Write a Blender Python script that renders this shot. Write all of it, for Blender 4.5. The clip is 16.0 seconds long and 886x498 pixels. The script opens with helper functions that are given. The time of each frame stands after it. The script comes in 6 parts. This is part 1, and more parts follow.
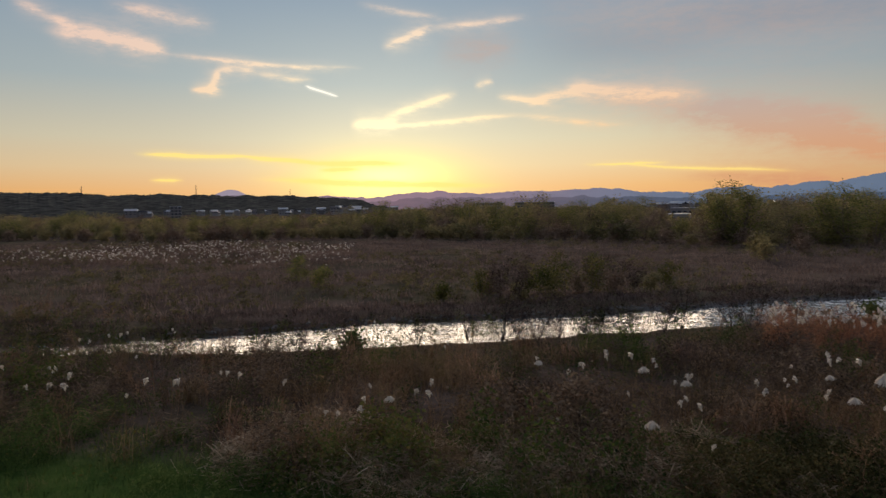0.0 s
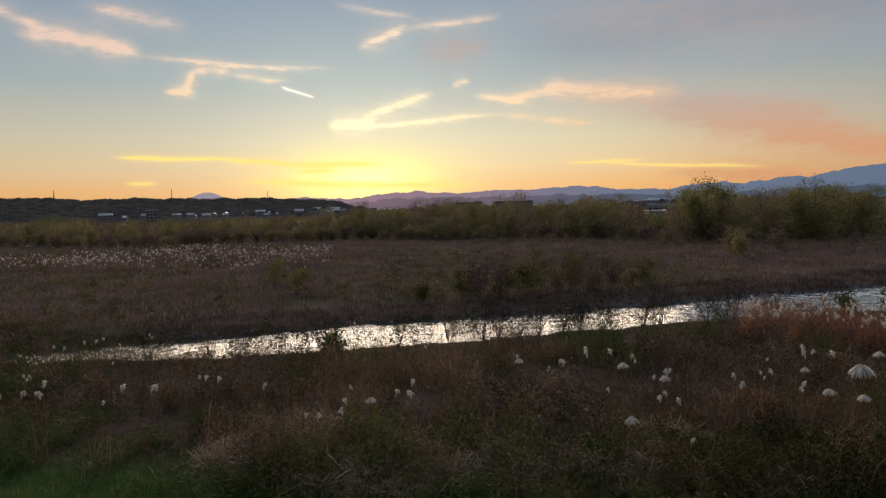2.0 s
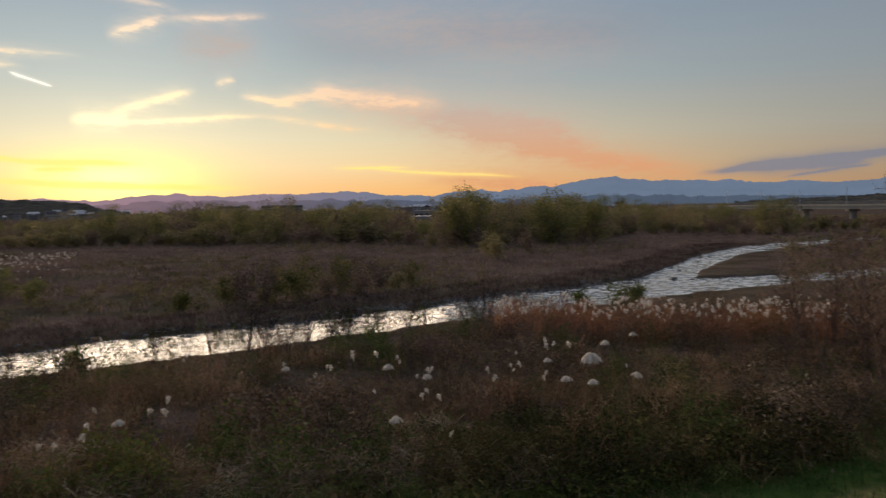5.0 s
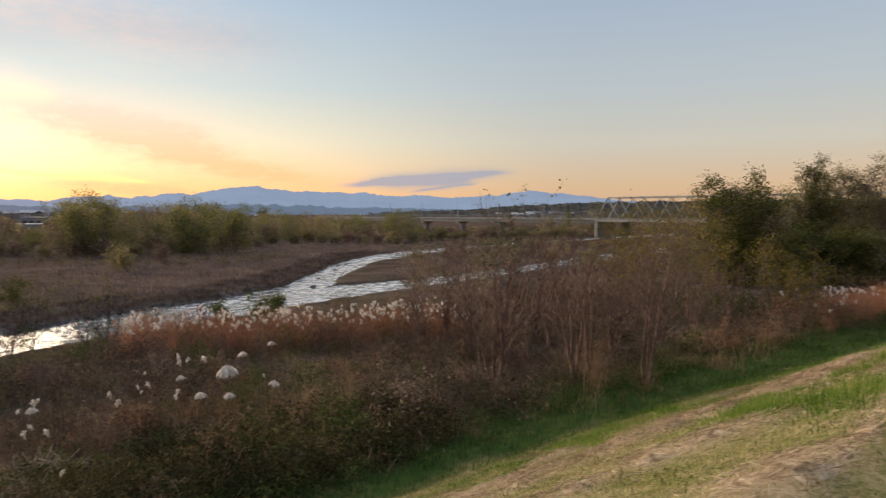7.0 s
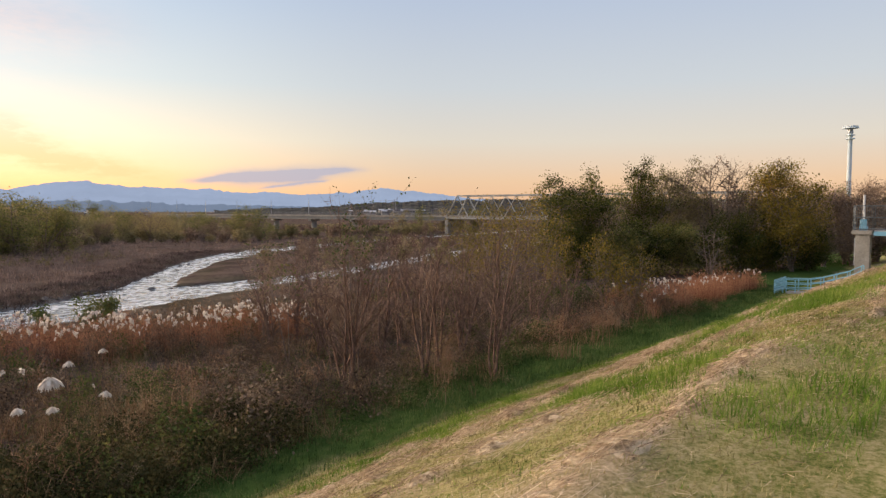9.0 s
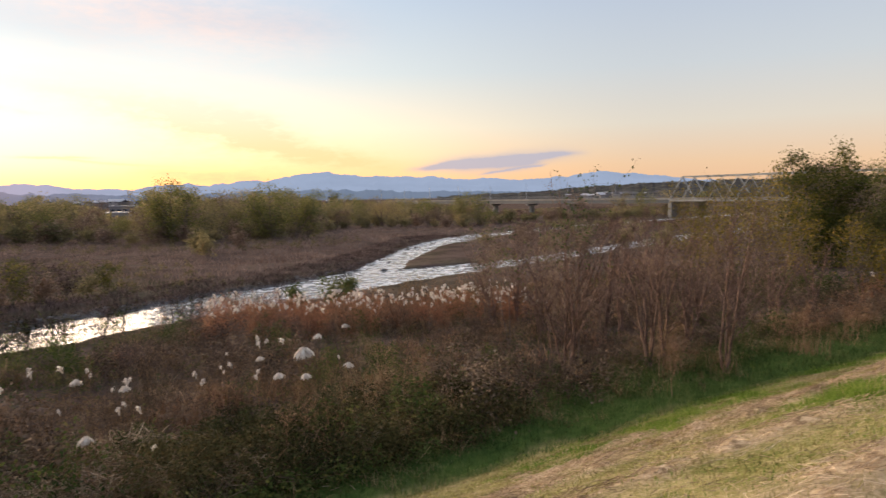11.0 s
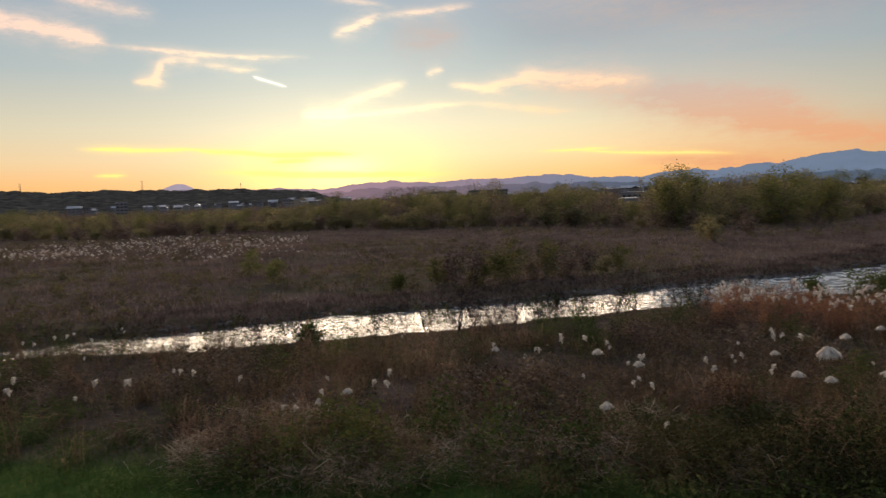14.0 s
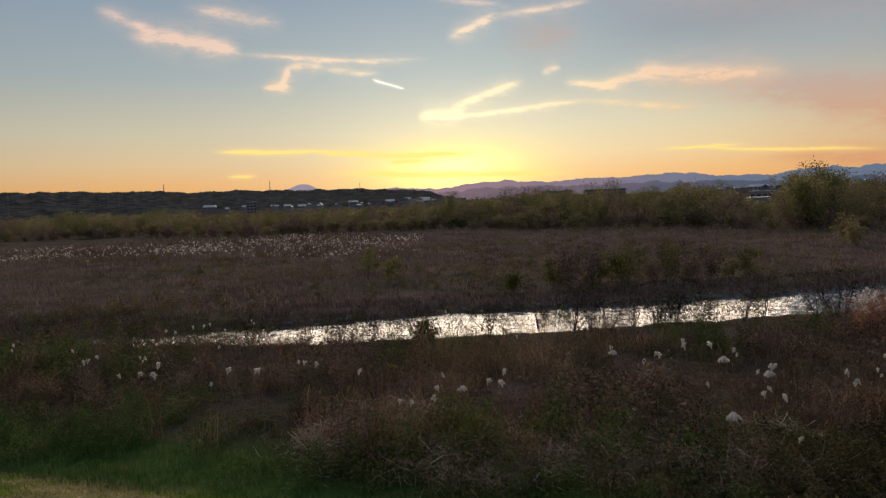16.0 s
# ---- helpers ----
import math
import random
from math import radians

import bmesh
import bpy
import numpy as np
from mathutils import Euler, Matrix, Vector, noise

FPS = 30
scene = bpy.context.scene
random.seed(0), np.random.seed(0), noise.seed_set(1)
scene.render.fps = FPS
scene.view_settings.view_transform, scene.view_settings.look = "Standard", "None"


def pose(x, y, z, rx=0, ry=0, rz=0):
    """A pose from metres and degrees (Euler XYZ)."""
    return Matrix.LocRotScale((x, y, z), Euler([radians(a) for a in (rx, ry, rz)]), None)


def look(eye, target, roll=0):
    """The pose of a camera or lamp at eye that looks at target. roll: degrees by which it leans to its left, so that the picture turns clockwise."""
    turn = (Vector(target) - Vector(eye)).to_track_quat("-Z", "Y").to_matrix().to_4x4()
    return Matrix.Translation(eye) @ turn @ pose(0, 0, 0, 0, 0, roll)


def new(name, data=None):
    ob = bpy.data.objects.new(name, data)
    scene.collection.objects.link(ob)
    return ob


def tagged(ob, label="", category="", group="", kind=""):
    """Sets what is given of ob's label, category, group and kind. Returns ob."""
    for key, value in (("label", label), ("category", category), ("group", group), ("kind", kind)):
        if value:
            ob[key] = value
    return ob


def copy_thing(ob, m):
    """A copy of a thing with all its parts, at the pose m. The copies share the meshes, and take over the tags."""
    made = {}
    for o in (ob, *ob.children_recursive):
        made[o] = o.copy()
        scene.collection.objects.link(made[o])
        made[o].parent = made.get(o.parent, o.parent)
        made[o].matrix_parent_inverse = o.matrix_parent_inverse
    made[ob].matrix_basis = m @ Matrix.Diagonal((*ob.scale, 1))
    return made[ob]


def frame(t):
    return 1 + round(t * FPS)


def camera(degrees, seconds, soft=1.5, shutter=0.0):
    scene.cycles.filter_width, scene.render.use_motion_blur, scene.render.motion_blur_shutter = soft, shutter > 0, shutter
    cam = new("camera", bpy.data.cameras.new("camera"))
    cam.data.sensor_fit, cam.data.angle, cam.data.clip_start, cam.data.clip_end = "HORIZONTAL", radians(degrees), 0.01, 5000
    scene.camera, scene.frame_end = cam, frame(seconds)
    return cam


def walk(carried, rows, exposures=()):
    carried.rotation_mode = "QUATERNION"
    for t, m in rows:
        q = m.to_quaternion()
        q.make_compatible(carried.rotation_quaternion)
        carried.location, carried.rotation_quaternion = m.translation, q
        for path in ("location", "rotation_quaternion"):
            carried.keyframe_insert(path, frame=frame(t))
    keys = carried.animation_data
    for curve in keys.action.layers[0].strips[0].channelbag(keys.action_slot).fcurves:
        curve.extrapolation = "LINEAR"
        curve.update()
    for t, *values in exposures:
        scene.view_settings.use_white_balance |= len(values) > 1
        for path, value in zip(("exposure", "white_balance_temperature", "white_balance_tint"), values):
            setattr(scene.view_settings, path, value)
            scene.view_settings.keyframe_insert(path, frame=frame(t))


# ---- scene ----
# The eye stands on the crest of a river levee, 6.2 m over the flood plain, and turns in the hand.
EYE = 6.2
ARM = 0.4
cam = camera(65.5, 16.0, soft=1.4, shutter=0.3)
# seconds, yaw, pitch, roll in degrees
TURNS = [
    (0.0, 0.55, -3.46, 0.77), (0.5, -2.38, -3.63, 1.24), (1.0, -1.53, -3.33, 1.53), (1.5, -1.44, -3.37, 1.54),
    (2.0, -1.21, -3.51, 1.57), (2.5, -1.21, -3.56, 1.62), (3.0, -1.54, -3.66, 1.6), (3.2, -1.78, -3.66, 1.58),
    (5.3, -24.68, -3.51, 0.77), (5.5, -27.64, -3.52, 0.63), (6.0, -34.1, -3.4, 0.83), (6.5, -42.25, -2.91, 0.5),
    (7.0, -49.17, -2.96, 0.0), (7.5, -55.9, -2.76, -0.02), (8.0, -60.47, -2.85, 0.03), (8.2, -62.03, -3.13, -0.21),
    (10.3, -52.94, -3.93, 0.34), (10.5, -50.31, -4.16, 0.43), (11.0, -43.51, -4.33, 0.96), (11.5, -37.17, -4.13, 0.46),
    (12.0, -30.53, -4.24, 0.83), (12.5, -23.9, -4.57, 1.34), (13.0, -16.51, -4.71, 1.6), (13.5, -9.66, -4.48, 1.65),
    (14.0, -3.27, -4.46, 2.12), (14.5, 2.9, -4.31, 2.05), (15.0, 6.36, -4.03, 2.41), (15.5, 6.43, -4.15, 2.23),
    (16.0, 6.19, -4.15, 2.14)]
EXPOSURES = [(0.0, 0.0, 6350, 10), (3.2, 0.0, 6350, 10), (5.3, 0.15, 6550, 10), (6.0, 0.44, 6600, 10), (7.0, 0.98, 6800, 10), (8.2, 1.22, 6900, 13), (10.3, 1.27, 6950, 15),
             (12.0, 1.2, 6800, 12), (13.0, 0.94, 6650, 10), (13.5, 0.85, 6650, 10), (14.0, 0.3, 6550, 10), (14.5, 0.05, 6350, 10), (16.0, 0.0, 6350, 10)]
walk(cam, [(t, pose(-math.sin(radians(a)) * ARM, math.cos(radians(a)) * ARM, EYE, 90 + p, r, a)) for t, a, p, r in TURNS], EXPOSURES)

# ---- world: dusk sky with a low glow and wisps of cloud ----
SUN_AZ, SUN_EL = 5.4, 2.4          # degrees; azimuth counted from +y towards -x
world = bpy.data.worlds.new("dusk_sky")
scene.world = world
world.use_nodes = True
WT = world.node_tree
WT.nodes.clear()


class Num:
    """A number in a node tree, with the usual arithmetic."""

    def __init__(self, tree, socket):
        self.tree, self.socket = tree, socket

    def op(self, kind, *others, clamp=False):
        node = self.tree.nodes.new("ShaderNodeMath")
        node.operation, node.use_clamp = kind, clamp
        for slot, value in zip(node.inputs, (self, *others)):
            if isinstance(value, Num):
                self.tree.links.new(value.socket, slot)
            else:
                slot.default_value = value
        return Num(self.tree, node.outputs[0])

    def __add__(self, o): return self.op("ADD", o)
    def __sub__(self, o): return self.op("SUBTRACT", o)
    def __mul__(self, o): return self.op("MULTIPLY", o)
    def __truediv__(self, o): return self.op("DIVIDE", o)

    def step(self, a, b):
        """0 at a, 1 at b, smooth between."""
        node = self.tree.nodes.new("ShaderNodeMapRange")
        node.interpolation_type = "SMOOTHSTEP"
        self.tree.links.new(self.socket, node.inputs[0])
        swap = a > b
        node.inputs[1].default_value, node.inputs[2].default_value = (b, a) if swap else (a, b)
        node.inputs[3].default_value, node.inputs[4].default_value = (1, 0) if swap else (0, 1)
        return Num(self.tree, node.outputs[0])

    def bell(self, width):
        """exp(-(x / width)^2)"""
        q = self * (1.0 / width)
        return Num(self.tree, (q * q * -1.0).op("EXPONENT").socket)


def mix_rgb(tree, fac, a, b, kind="MIX"):
    node = tree.nodes.new("ShaderNodeMix")
    node.data_type, node.blend_type = "RGBA", kind
    for slot, value in ((node.inputs[0], fac), (node.inputs[6], a), (node.inputs[7], b)):
        if isinstance(value, Num):
            tree.links.new(value.socket, slot)
        elif isinstance(value, bpy.types.NodeSocket):
            tree.links.new(value, slot)
        else:
            slot.default_value = value if isinstance(value, (int, float)) else (*value, 1)
    return node.outputs[2]


def ramp(tree, value, stops, mode="LINEAR"):
    node = tree.nodes.new("ShaderNodeValToRGB")
    node.color_ramp.interpolation = mode
    els = node.color_ramp.elements
    while len(els) < len(stops):
        els.new(0.5)
    for el, (at, colour) in zip(els, stops):
        el.position, el.color = at, (*colour, 1)
    tree.links.new(value.socket if isinstance(value, Num) else value, node.inputs[0])
    return node.outputs[0]


def noise_tex(tree, vector, scale, detail=4.0, rough=0.55):
    node = tree.nodes.new("ShaderNodeTexNoise")
    node.inputs["Scale"].default_value, node.inputs["Detail"].default_value = scale, detail
    node.inputs["Roughness"].default_value = rough
    if vector is not None:
        tree.links.new(vector, node.inputs["Vector"])
    return node


coord = WT.nodes.new("ShaderNodeTexCoord")
split = WT.nodes.new("ShaderNodeSeparateXYZ")
WT.links.new(coord.outputs["Generated"], split.inputs[0])
dx, dy, dz = (Num(WT, s) for s in split.outputs)
AZ = (dx * -1.0).op("ARCTAN2", dy) * math.degrees(1)
EL = dz.op("ARCSINE") * math.degrees(1)

# wisps: the angles are bent by noise before the streaks are laid out on them
flat = WT.nodes.new("ShaderNodeCombineXYZ")
for slot, v in zip(flat.inputs, (AZ * 0.045, EL * 0.14, dz * 0.0)):
    WT.links.new(v.socket, slot)
n_big = noise_tex(WT, flat.outputs[0], 2.2, 5.0, 0.6)
n_fine = noise_tex(WT, flat.outputs[0], 11.0, 8.0, 0.72)
n_sep = WT.nodes.new("ShaderNodeSeparateColor")
WT.links.new(n_big.outputs["Color"], n_sep.inputs[0])
bend_a = (Num(WT, n_sep.outputs[0]) - 0.5)
bend_b = (Num(WT, n_sep.outputs[1]) - 0.5)
fine = Num(WT, n_fine.outputs[0])
wisp = fine.step(0.34, 0.66)
az_w = AZ + bend_a * 1.1 + (fine - 0.5) * 0.5
el_w = EL + bend_b * 0.55 + (fine - 0.5) * 0.32


def streak(a0, e0, a1, e1, width, bow=0.0, soft=0.25, gain=1.0):
    """A band of cloud from azimuth and elevation (a0, e0) to (a1, e1), bowed, fading at its ends."""
    length = math.hypot(a1 - a0, e1 - e0)
    ca, sa = (a1 - a0) / length, (e1 - e0) / length
    ra, re = az_w - a0, el_w - e0
    u = (ra * ca + re * sa) * (1.0 / length)
    v = re * ca - ra * sa
    if bow:
        v = v - (u - u * u) * (4.0 * bow)
    return (v.bell(width * 0.72) + v.bell(width * 2.1) * 0.32) * u.step(-0.02, soft) * u.step(1.02, 1.0 - soft) * gain


def add_all(terms):
    total = terms[0]
    for term in terms[1:]:
        total = total + term
    return total


west_wisps = add_all([
    streak(32.3, 14.64, 27.5, 12.97, 0.37, 0.0, 0.3, 0.75), streak(29.6, 13.1, 21.4, 12.0, 0.58, -0.15, 0.35, 1.15), streak(25.3, 12.4, 21.5, 12.0, 0.28, 0.0, 0.35, 0.8),
    streak(23.0, 12.0, 6.8, 11.3, 0.22, 0.25, 0.35, 0.85), streak(26.5, 15.2, 18.0, 14.0, 0.47, 0.0, 0.35, 0.6), streak(30.3, 12.9, 26.0, 12.6, 0.37, 0.0, 0.4, 0.4)])
hooked_wisp = add_all([
    streak(20.6, 9.2, 18.0, 9.4, 0.25, 0.0, 0.35, 1.1), streak(19.1, 8.8, 18.1, 11.0, 0.34, 0.0, 0.3, 1.1),
    streak(18.6, 10.9, 15.3, 10.9, 0.31, 0.0, 0.35, 1.0), streak(16.4, 10.9, 10.4, 10.3, 0.30, 0.1, 0.4, 0.55)])
high_wisps = add_all([
    streak(5.5, 12.8, 1.0, 14.6, 0.40, 0.1, 0.35, 1.1), streak(2.4, 14.3, -7.2, 15.1, 0.32, 0.1, 0.4, 0.65), streak(7.6, 16.3, -0.2, 14.9, 0.28, 0.0, 0.4, 0.45)])
middle_wisps = add_all([
    streak(8.2, 6.75, 3.9, 7.1, 0.44, 0.0, 0.3, 1.6), streak(5.3, 7.4, -1.0, 9.4, 0.34, 0.0, 0.3, 1.25), streak(7.3, 6.6, -6.2, 7.5, 0.22, 0.1, 0.3, 1.15),
    streak(-4.6, 7.5, -15.6, 6.2, 0.30, 0.0, 0.4, 0.6), streak(-2.1, 9.9, -3.9, 10.3, 0.26, 0.0, 0.4, 0.7)])
peach_wisps = add_all([
    streak(-3.8, 9.0, -8.4, 8.3, 0.30, 0.0, 0.35, 1.2), streak(-6.3, 8.4, -12.0, 9.6, 0.44, 0.0, 0.35, 1.1),
    streak(-9.3, 9.3, -21.0, 8.3, 0.72, 0.1, 0.35, 1.0), streak(-9.4, 9.5, -12.4, 9.1, 0.35, 0.0, 0.35, 0.7)])
bright = add_all([west_wisps, hooked_wisp, high_wisps, middle_wisps, peach_wisps]) * (wisp * 0.75 + 0.38)
low = add_all([
    streak(24.8, 4.36, 15.4, 4.26, 0.15, 0.05, 0.3, 1.15), streak(17.2, 4.25, 10.2, 3.64, 0.21, 0.0, 0.35, 0.9), streak(16.5, 2.47, -5.6, 1.75, 0.26, 0.1, 0.35, 0.9),
    streak(12.8, 3.68, 2.8, 3.63, 0.26, 0.0, 0.4, 0.9), streak(-10.6, 3.24, -18.0, 3.35, 0.11, 0.0, 0.4, 0.6), streak(-17.6, 2.91, -27.1, 2.39, 0.13, 0.0, 0.4, 0.5),
    streak(23.6, 2.42, 20.9, 2.34, 0.13, 0.0, 0.4, 0.7), streak(11.0, 3.1, 7.0, 3.2, 0.18, 0.0, 0.4, 0.8), streak(-13.5, 3.3, -21.2, 2.6, 0.11, 0.0, 0.35, 0.5)])
contrail = streak(11.7, 9.9, 8.9, 9.05, 0.07, 0.0, 0.2, 1.3)
veil = add_all([
    streak(1.5, 12.3, -6.5, 12.9, 1.3, 0.0, 0.4, 0.5), streak(-18.0, 8.2, -33.4, 5.4, 1.2, 0.0, 0.4, 0.5),
    streak(-9.4, 9.2, -21.3, 8.1, 0.9, 0.2, 0.4, 0.6), streak(-13.0, 9.0, -34.5, 4.4, 1.7, 0.6, 0.45, 0.7),
    streak(-24.0, 5.6, -43.5, 1.9, 1.1, 0.3, 0.45, 0.85), streak(-17.0, 2.3, -34.0, 1.4, 0.8, 0.0, 0.4, 0.6), streak(-3.0, 16.0, -40.0, 12.5, 2.6, 0.5, 0.4, 0.4)]) * (wisp * 0.55 + 0.52)
dark = add_all([
    streak(-40.0, 2.2, -55.8, 3.45, 0.28, -0.12, 0.3, 1.4), streak(-43.0, 2.6, -52.0, 2.75, 0.33, 0.0, 0.35, 1.2), streak(-46.0, 1.75, -52.4, 2.6, 0.09, 0.0, 0.3, 0.8),
    streak(-4.0, 13.2, -24.0, 12.4, 2.2, 0.2, 0.45, 0.14), streak(-14.0, 14.5, -42.0, 13.5, 2.0, 0.4, 0.4, 0.2)])

side = (AZ - SUN_AZ)
side = side.op("ABSOLUTE")
rise = (EL * (1.0 / 40.0)).op("MAXIMUM", 0.0)
near_sun = ramp(WT, rise, [(0.0, (0.80, 0.36, 0.12)), (0.04, (0.80, 0.43, 0.16)), (0.085, (0.72, 0.52, 0.29)), (0.14, (0.60, 0.53, 0.375)),
                           (0.25, (0.37, 0.42, 0.42)), (0.44, (0.23, 0.31, 0.40)), (1.0, (0.16, 0.22, 0.33))])
far_sun = ramp(WT, rise, [(0.0, (0.35, 0.215, 0.130)), (0.06, (0.35, 0.255, 0.168)), (0.14, (0.305, 0.295, 0.26)),
                          (0.25, (0.245, 0.28, 0.305)), (0.44, (0.185, 0.235, 0.31)), (1.0, (0.11, 0.15, 0.25))])
sky = mix_rgb(WT, side.step(22, 68), near_sun, far_sun)
sky = mix_rgb(WT, side.step(100, 150), sky, (0.20, 0.21, 0.28))
# yellow glow where the sun has gone
glow_d = ((side * 0.42) * (side * 0.42) + (EL - SUN_EL) * (EL - SUN_EL) * 1.5).op("SQRT")
sky = mix_rgb(WT, glow_d.bell(2.9) * 0.9, sky, (1.0, 0.76, 0.13), "MIX")
sky = mix_rgb(WT, glow_d.bell(1.6) * 0.85, sky, (1.7, 1.4, 0.42), "MIX")
wide = (side * side * 0.6 + (EL - SUN_EL) * (EL - SUN_EL)).op("SQRT")
sky = mix_rgb(WT, wide.bell(13.0) * 0.45, sky, (0.46, 0.42, 0.30), "ADD")
sky = mix_rgb(WT, wide.bell(6.5) * 0.26, sky, (0.55, 0.47, 0.22), "ADD")
skirt = ((AZ + 13.0) * (AZ + 13.0) * 0.1 + (EL - 4.5) * (EL - 4.5)).op("SQRT")
sky = mix_rgb(WT, skirt.bell(4.2) * 0.16, sky, (0.62, 0.50, 0.20), "ADD")
warm = EL.step(13, 3)
cloud_tint = mix_rgb(WT, warm, (0.86, 0.61, 0.48), (1.0, 0.60, 0.27))
cloud_tint = mix_rgb(WT, wide.bell(10.0), cloud_tint, (1.35, 1.18, 0.72))
veil_tint = mix_rgb(WT, EL.step(9, 3), (0.54, 0.41, 0.35), (0.70, 0.325, 0.165))
sky = mix_rgb(WT, veil.op("MINIMUM", 0.8), sky, veil_tint)
sky = mix_rgb(WT, bright.op("MINIMUM", 0.95), sky, cloud_tint)
sky = mix_rgb(WT, low.op("MINIMUM", 0.8), sky, (1.15, 0.85, 0.22))
sky = mix_rgb(WT, contrail.op("MINIMUM", 0.9), sky, (1.25, 1.15, 0.95))
sky = mix_rgb(WT, dark.op("MINIMUM", 0.8), sky, (0.18, 0.20, 0.265))
# the upper dome, out of view, follows a clear dusk sky
nishita = WT.nodes.new("ShaderNodeTexSky")
nishita.sky_type, nishita.sun_disc = "NISHITA", False
nishita.sun_elevation, nishita.sun_rotation = radians(SUN_EL), radians(-SUN_AZ)
dome = mix_rgb(WT, 1.0, mix_rgb(WT, 1.0, nishita.outputs[0], (0.08, 0.08, 0.08), "MULTIPLY"), (0.18, 0.22, 0.30), "ADD")
back = WT.nodes.new("ShaderNodeBackground")
back.inputs[1].default_value = 1.0
WT.links.new(mix_rgb(WT, EL.step(24, 50), sky, dome), back.inputs[0])
wout = WT.nodes.new("ShaderNodeOutputWorld")
WT.links.new(back.outputs[0], wout.inputs[0])

sun = new("low_sun_glow", bpy.data.lights.new("low_sun_glow", "SUN"))
sun.data.energy, sun.data.angle, sun.data.color = 3.1, radians(50), (1.0, 0.78, 0.56)
sun.matrix_world = look((0, 0, 0), (math.sin(radians(SUN_AZ)), -math.cos(radians(SUN_AZ)), -math.tan(radians(15))))

# ---- materials ----
def shade(name, stops, scale=3.0, rough=0.85, bump=0.0, bump_scale=30.0, through_light=0.0, island=0.5, objects=False, detail=5.0, metallic=0.0, dist=0.03, gloss=0.0, spread=1.5):
    """A material that runs through the colours in stops by noise at two scales and by a random share for each piece."""
    m = bpy.data.materials.new(name)
    m.use_nodes = True
    t = m.node_tree
    t.nodes.clear()
    geo = t.nodes.new("ShaderNodeNewGeometry")
    big = Num(t, noise_tex(t, geo.outputs["Position"], scale, detail).outputs[0])
    small = Num(t, noise_tex(t, geo.outputs["Position"], scale * 9.0, 3.0).outputs[0])
    fac = (big - 0.5) * spread + (small - 0.5) * 0.7 + 0.5
    if island:
        if objects:
            info = t.nodes.new("ShaderNodeObjectInfo")
            rnd = Num(t, info.outputs["Random"])
        else:
            rnd = Num(t, geo.outputs["Random Per Island"])
        fac = fac * (1.0 - island) + rnd * island
    n = len(stops) - 1
    colour = ramp(t, fac, [(0.12 + 0.76 * i / max(n, 1), c) for i, c in enumerate(stops)])
    out = t.nodes.new("ShaderNodeOutputMaterial")
    p = t.nodes.new("ShaderNodeBsdfPrincipled")
    t.links.new(colour, p.inputs["Base Color"])
    p.inputs["Roughness"].default_value = rough
    p.inputs["Metallic"].default_value = metallic
    p.inputs["Specular IOR Level"].default_value = gloss
    if bump:
        b = t.nodes.new("ShaderNodeBump")
        b.inputs["Strength"].default_value, b.inputs["Distance"].default_value = bump, dist
        t.links.new(noise_tex(t, geo.outputs["Position"], bump_scale, 4.0).outputs[0], b.inputs["Height"])
        t.links.new(b.outputs[0], p.inputs["Normal"])
    if through_light:
        tr = t.nodes.new("ShaderNodeBsdfTranslucent")
        t.links.new(colour, tr.inputs[0])
        mx = t.nodes.new("ShaderNodeMixShader")
        mx.inputs[0].default_value = through_light
        t.links.new(p.outputs[0], mx.inputs[1])
        t.links.new(tr.outputs[0], mx.inputs[2])
        t.links.new(mx.outputs[0], out.inputs[0])
    else:
        t.links.new(p.outputs[0], out.inputs[0])
    return m


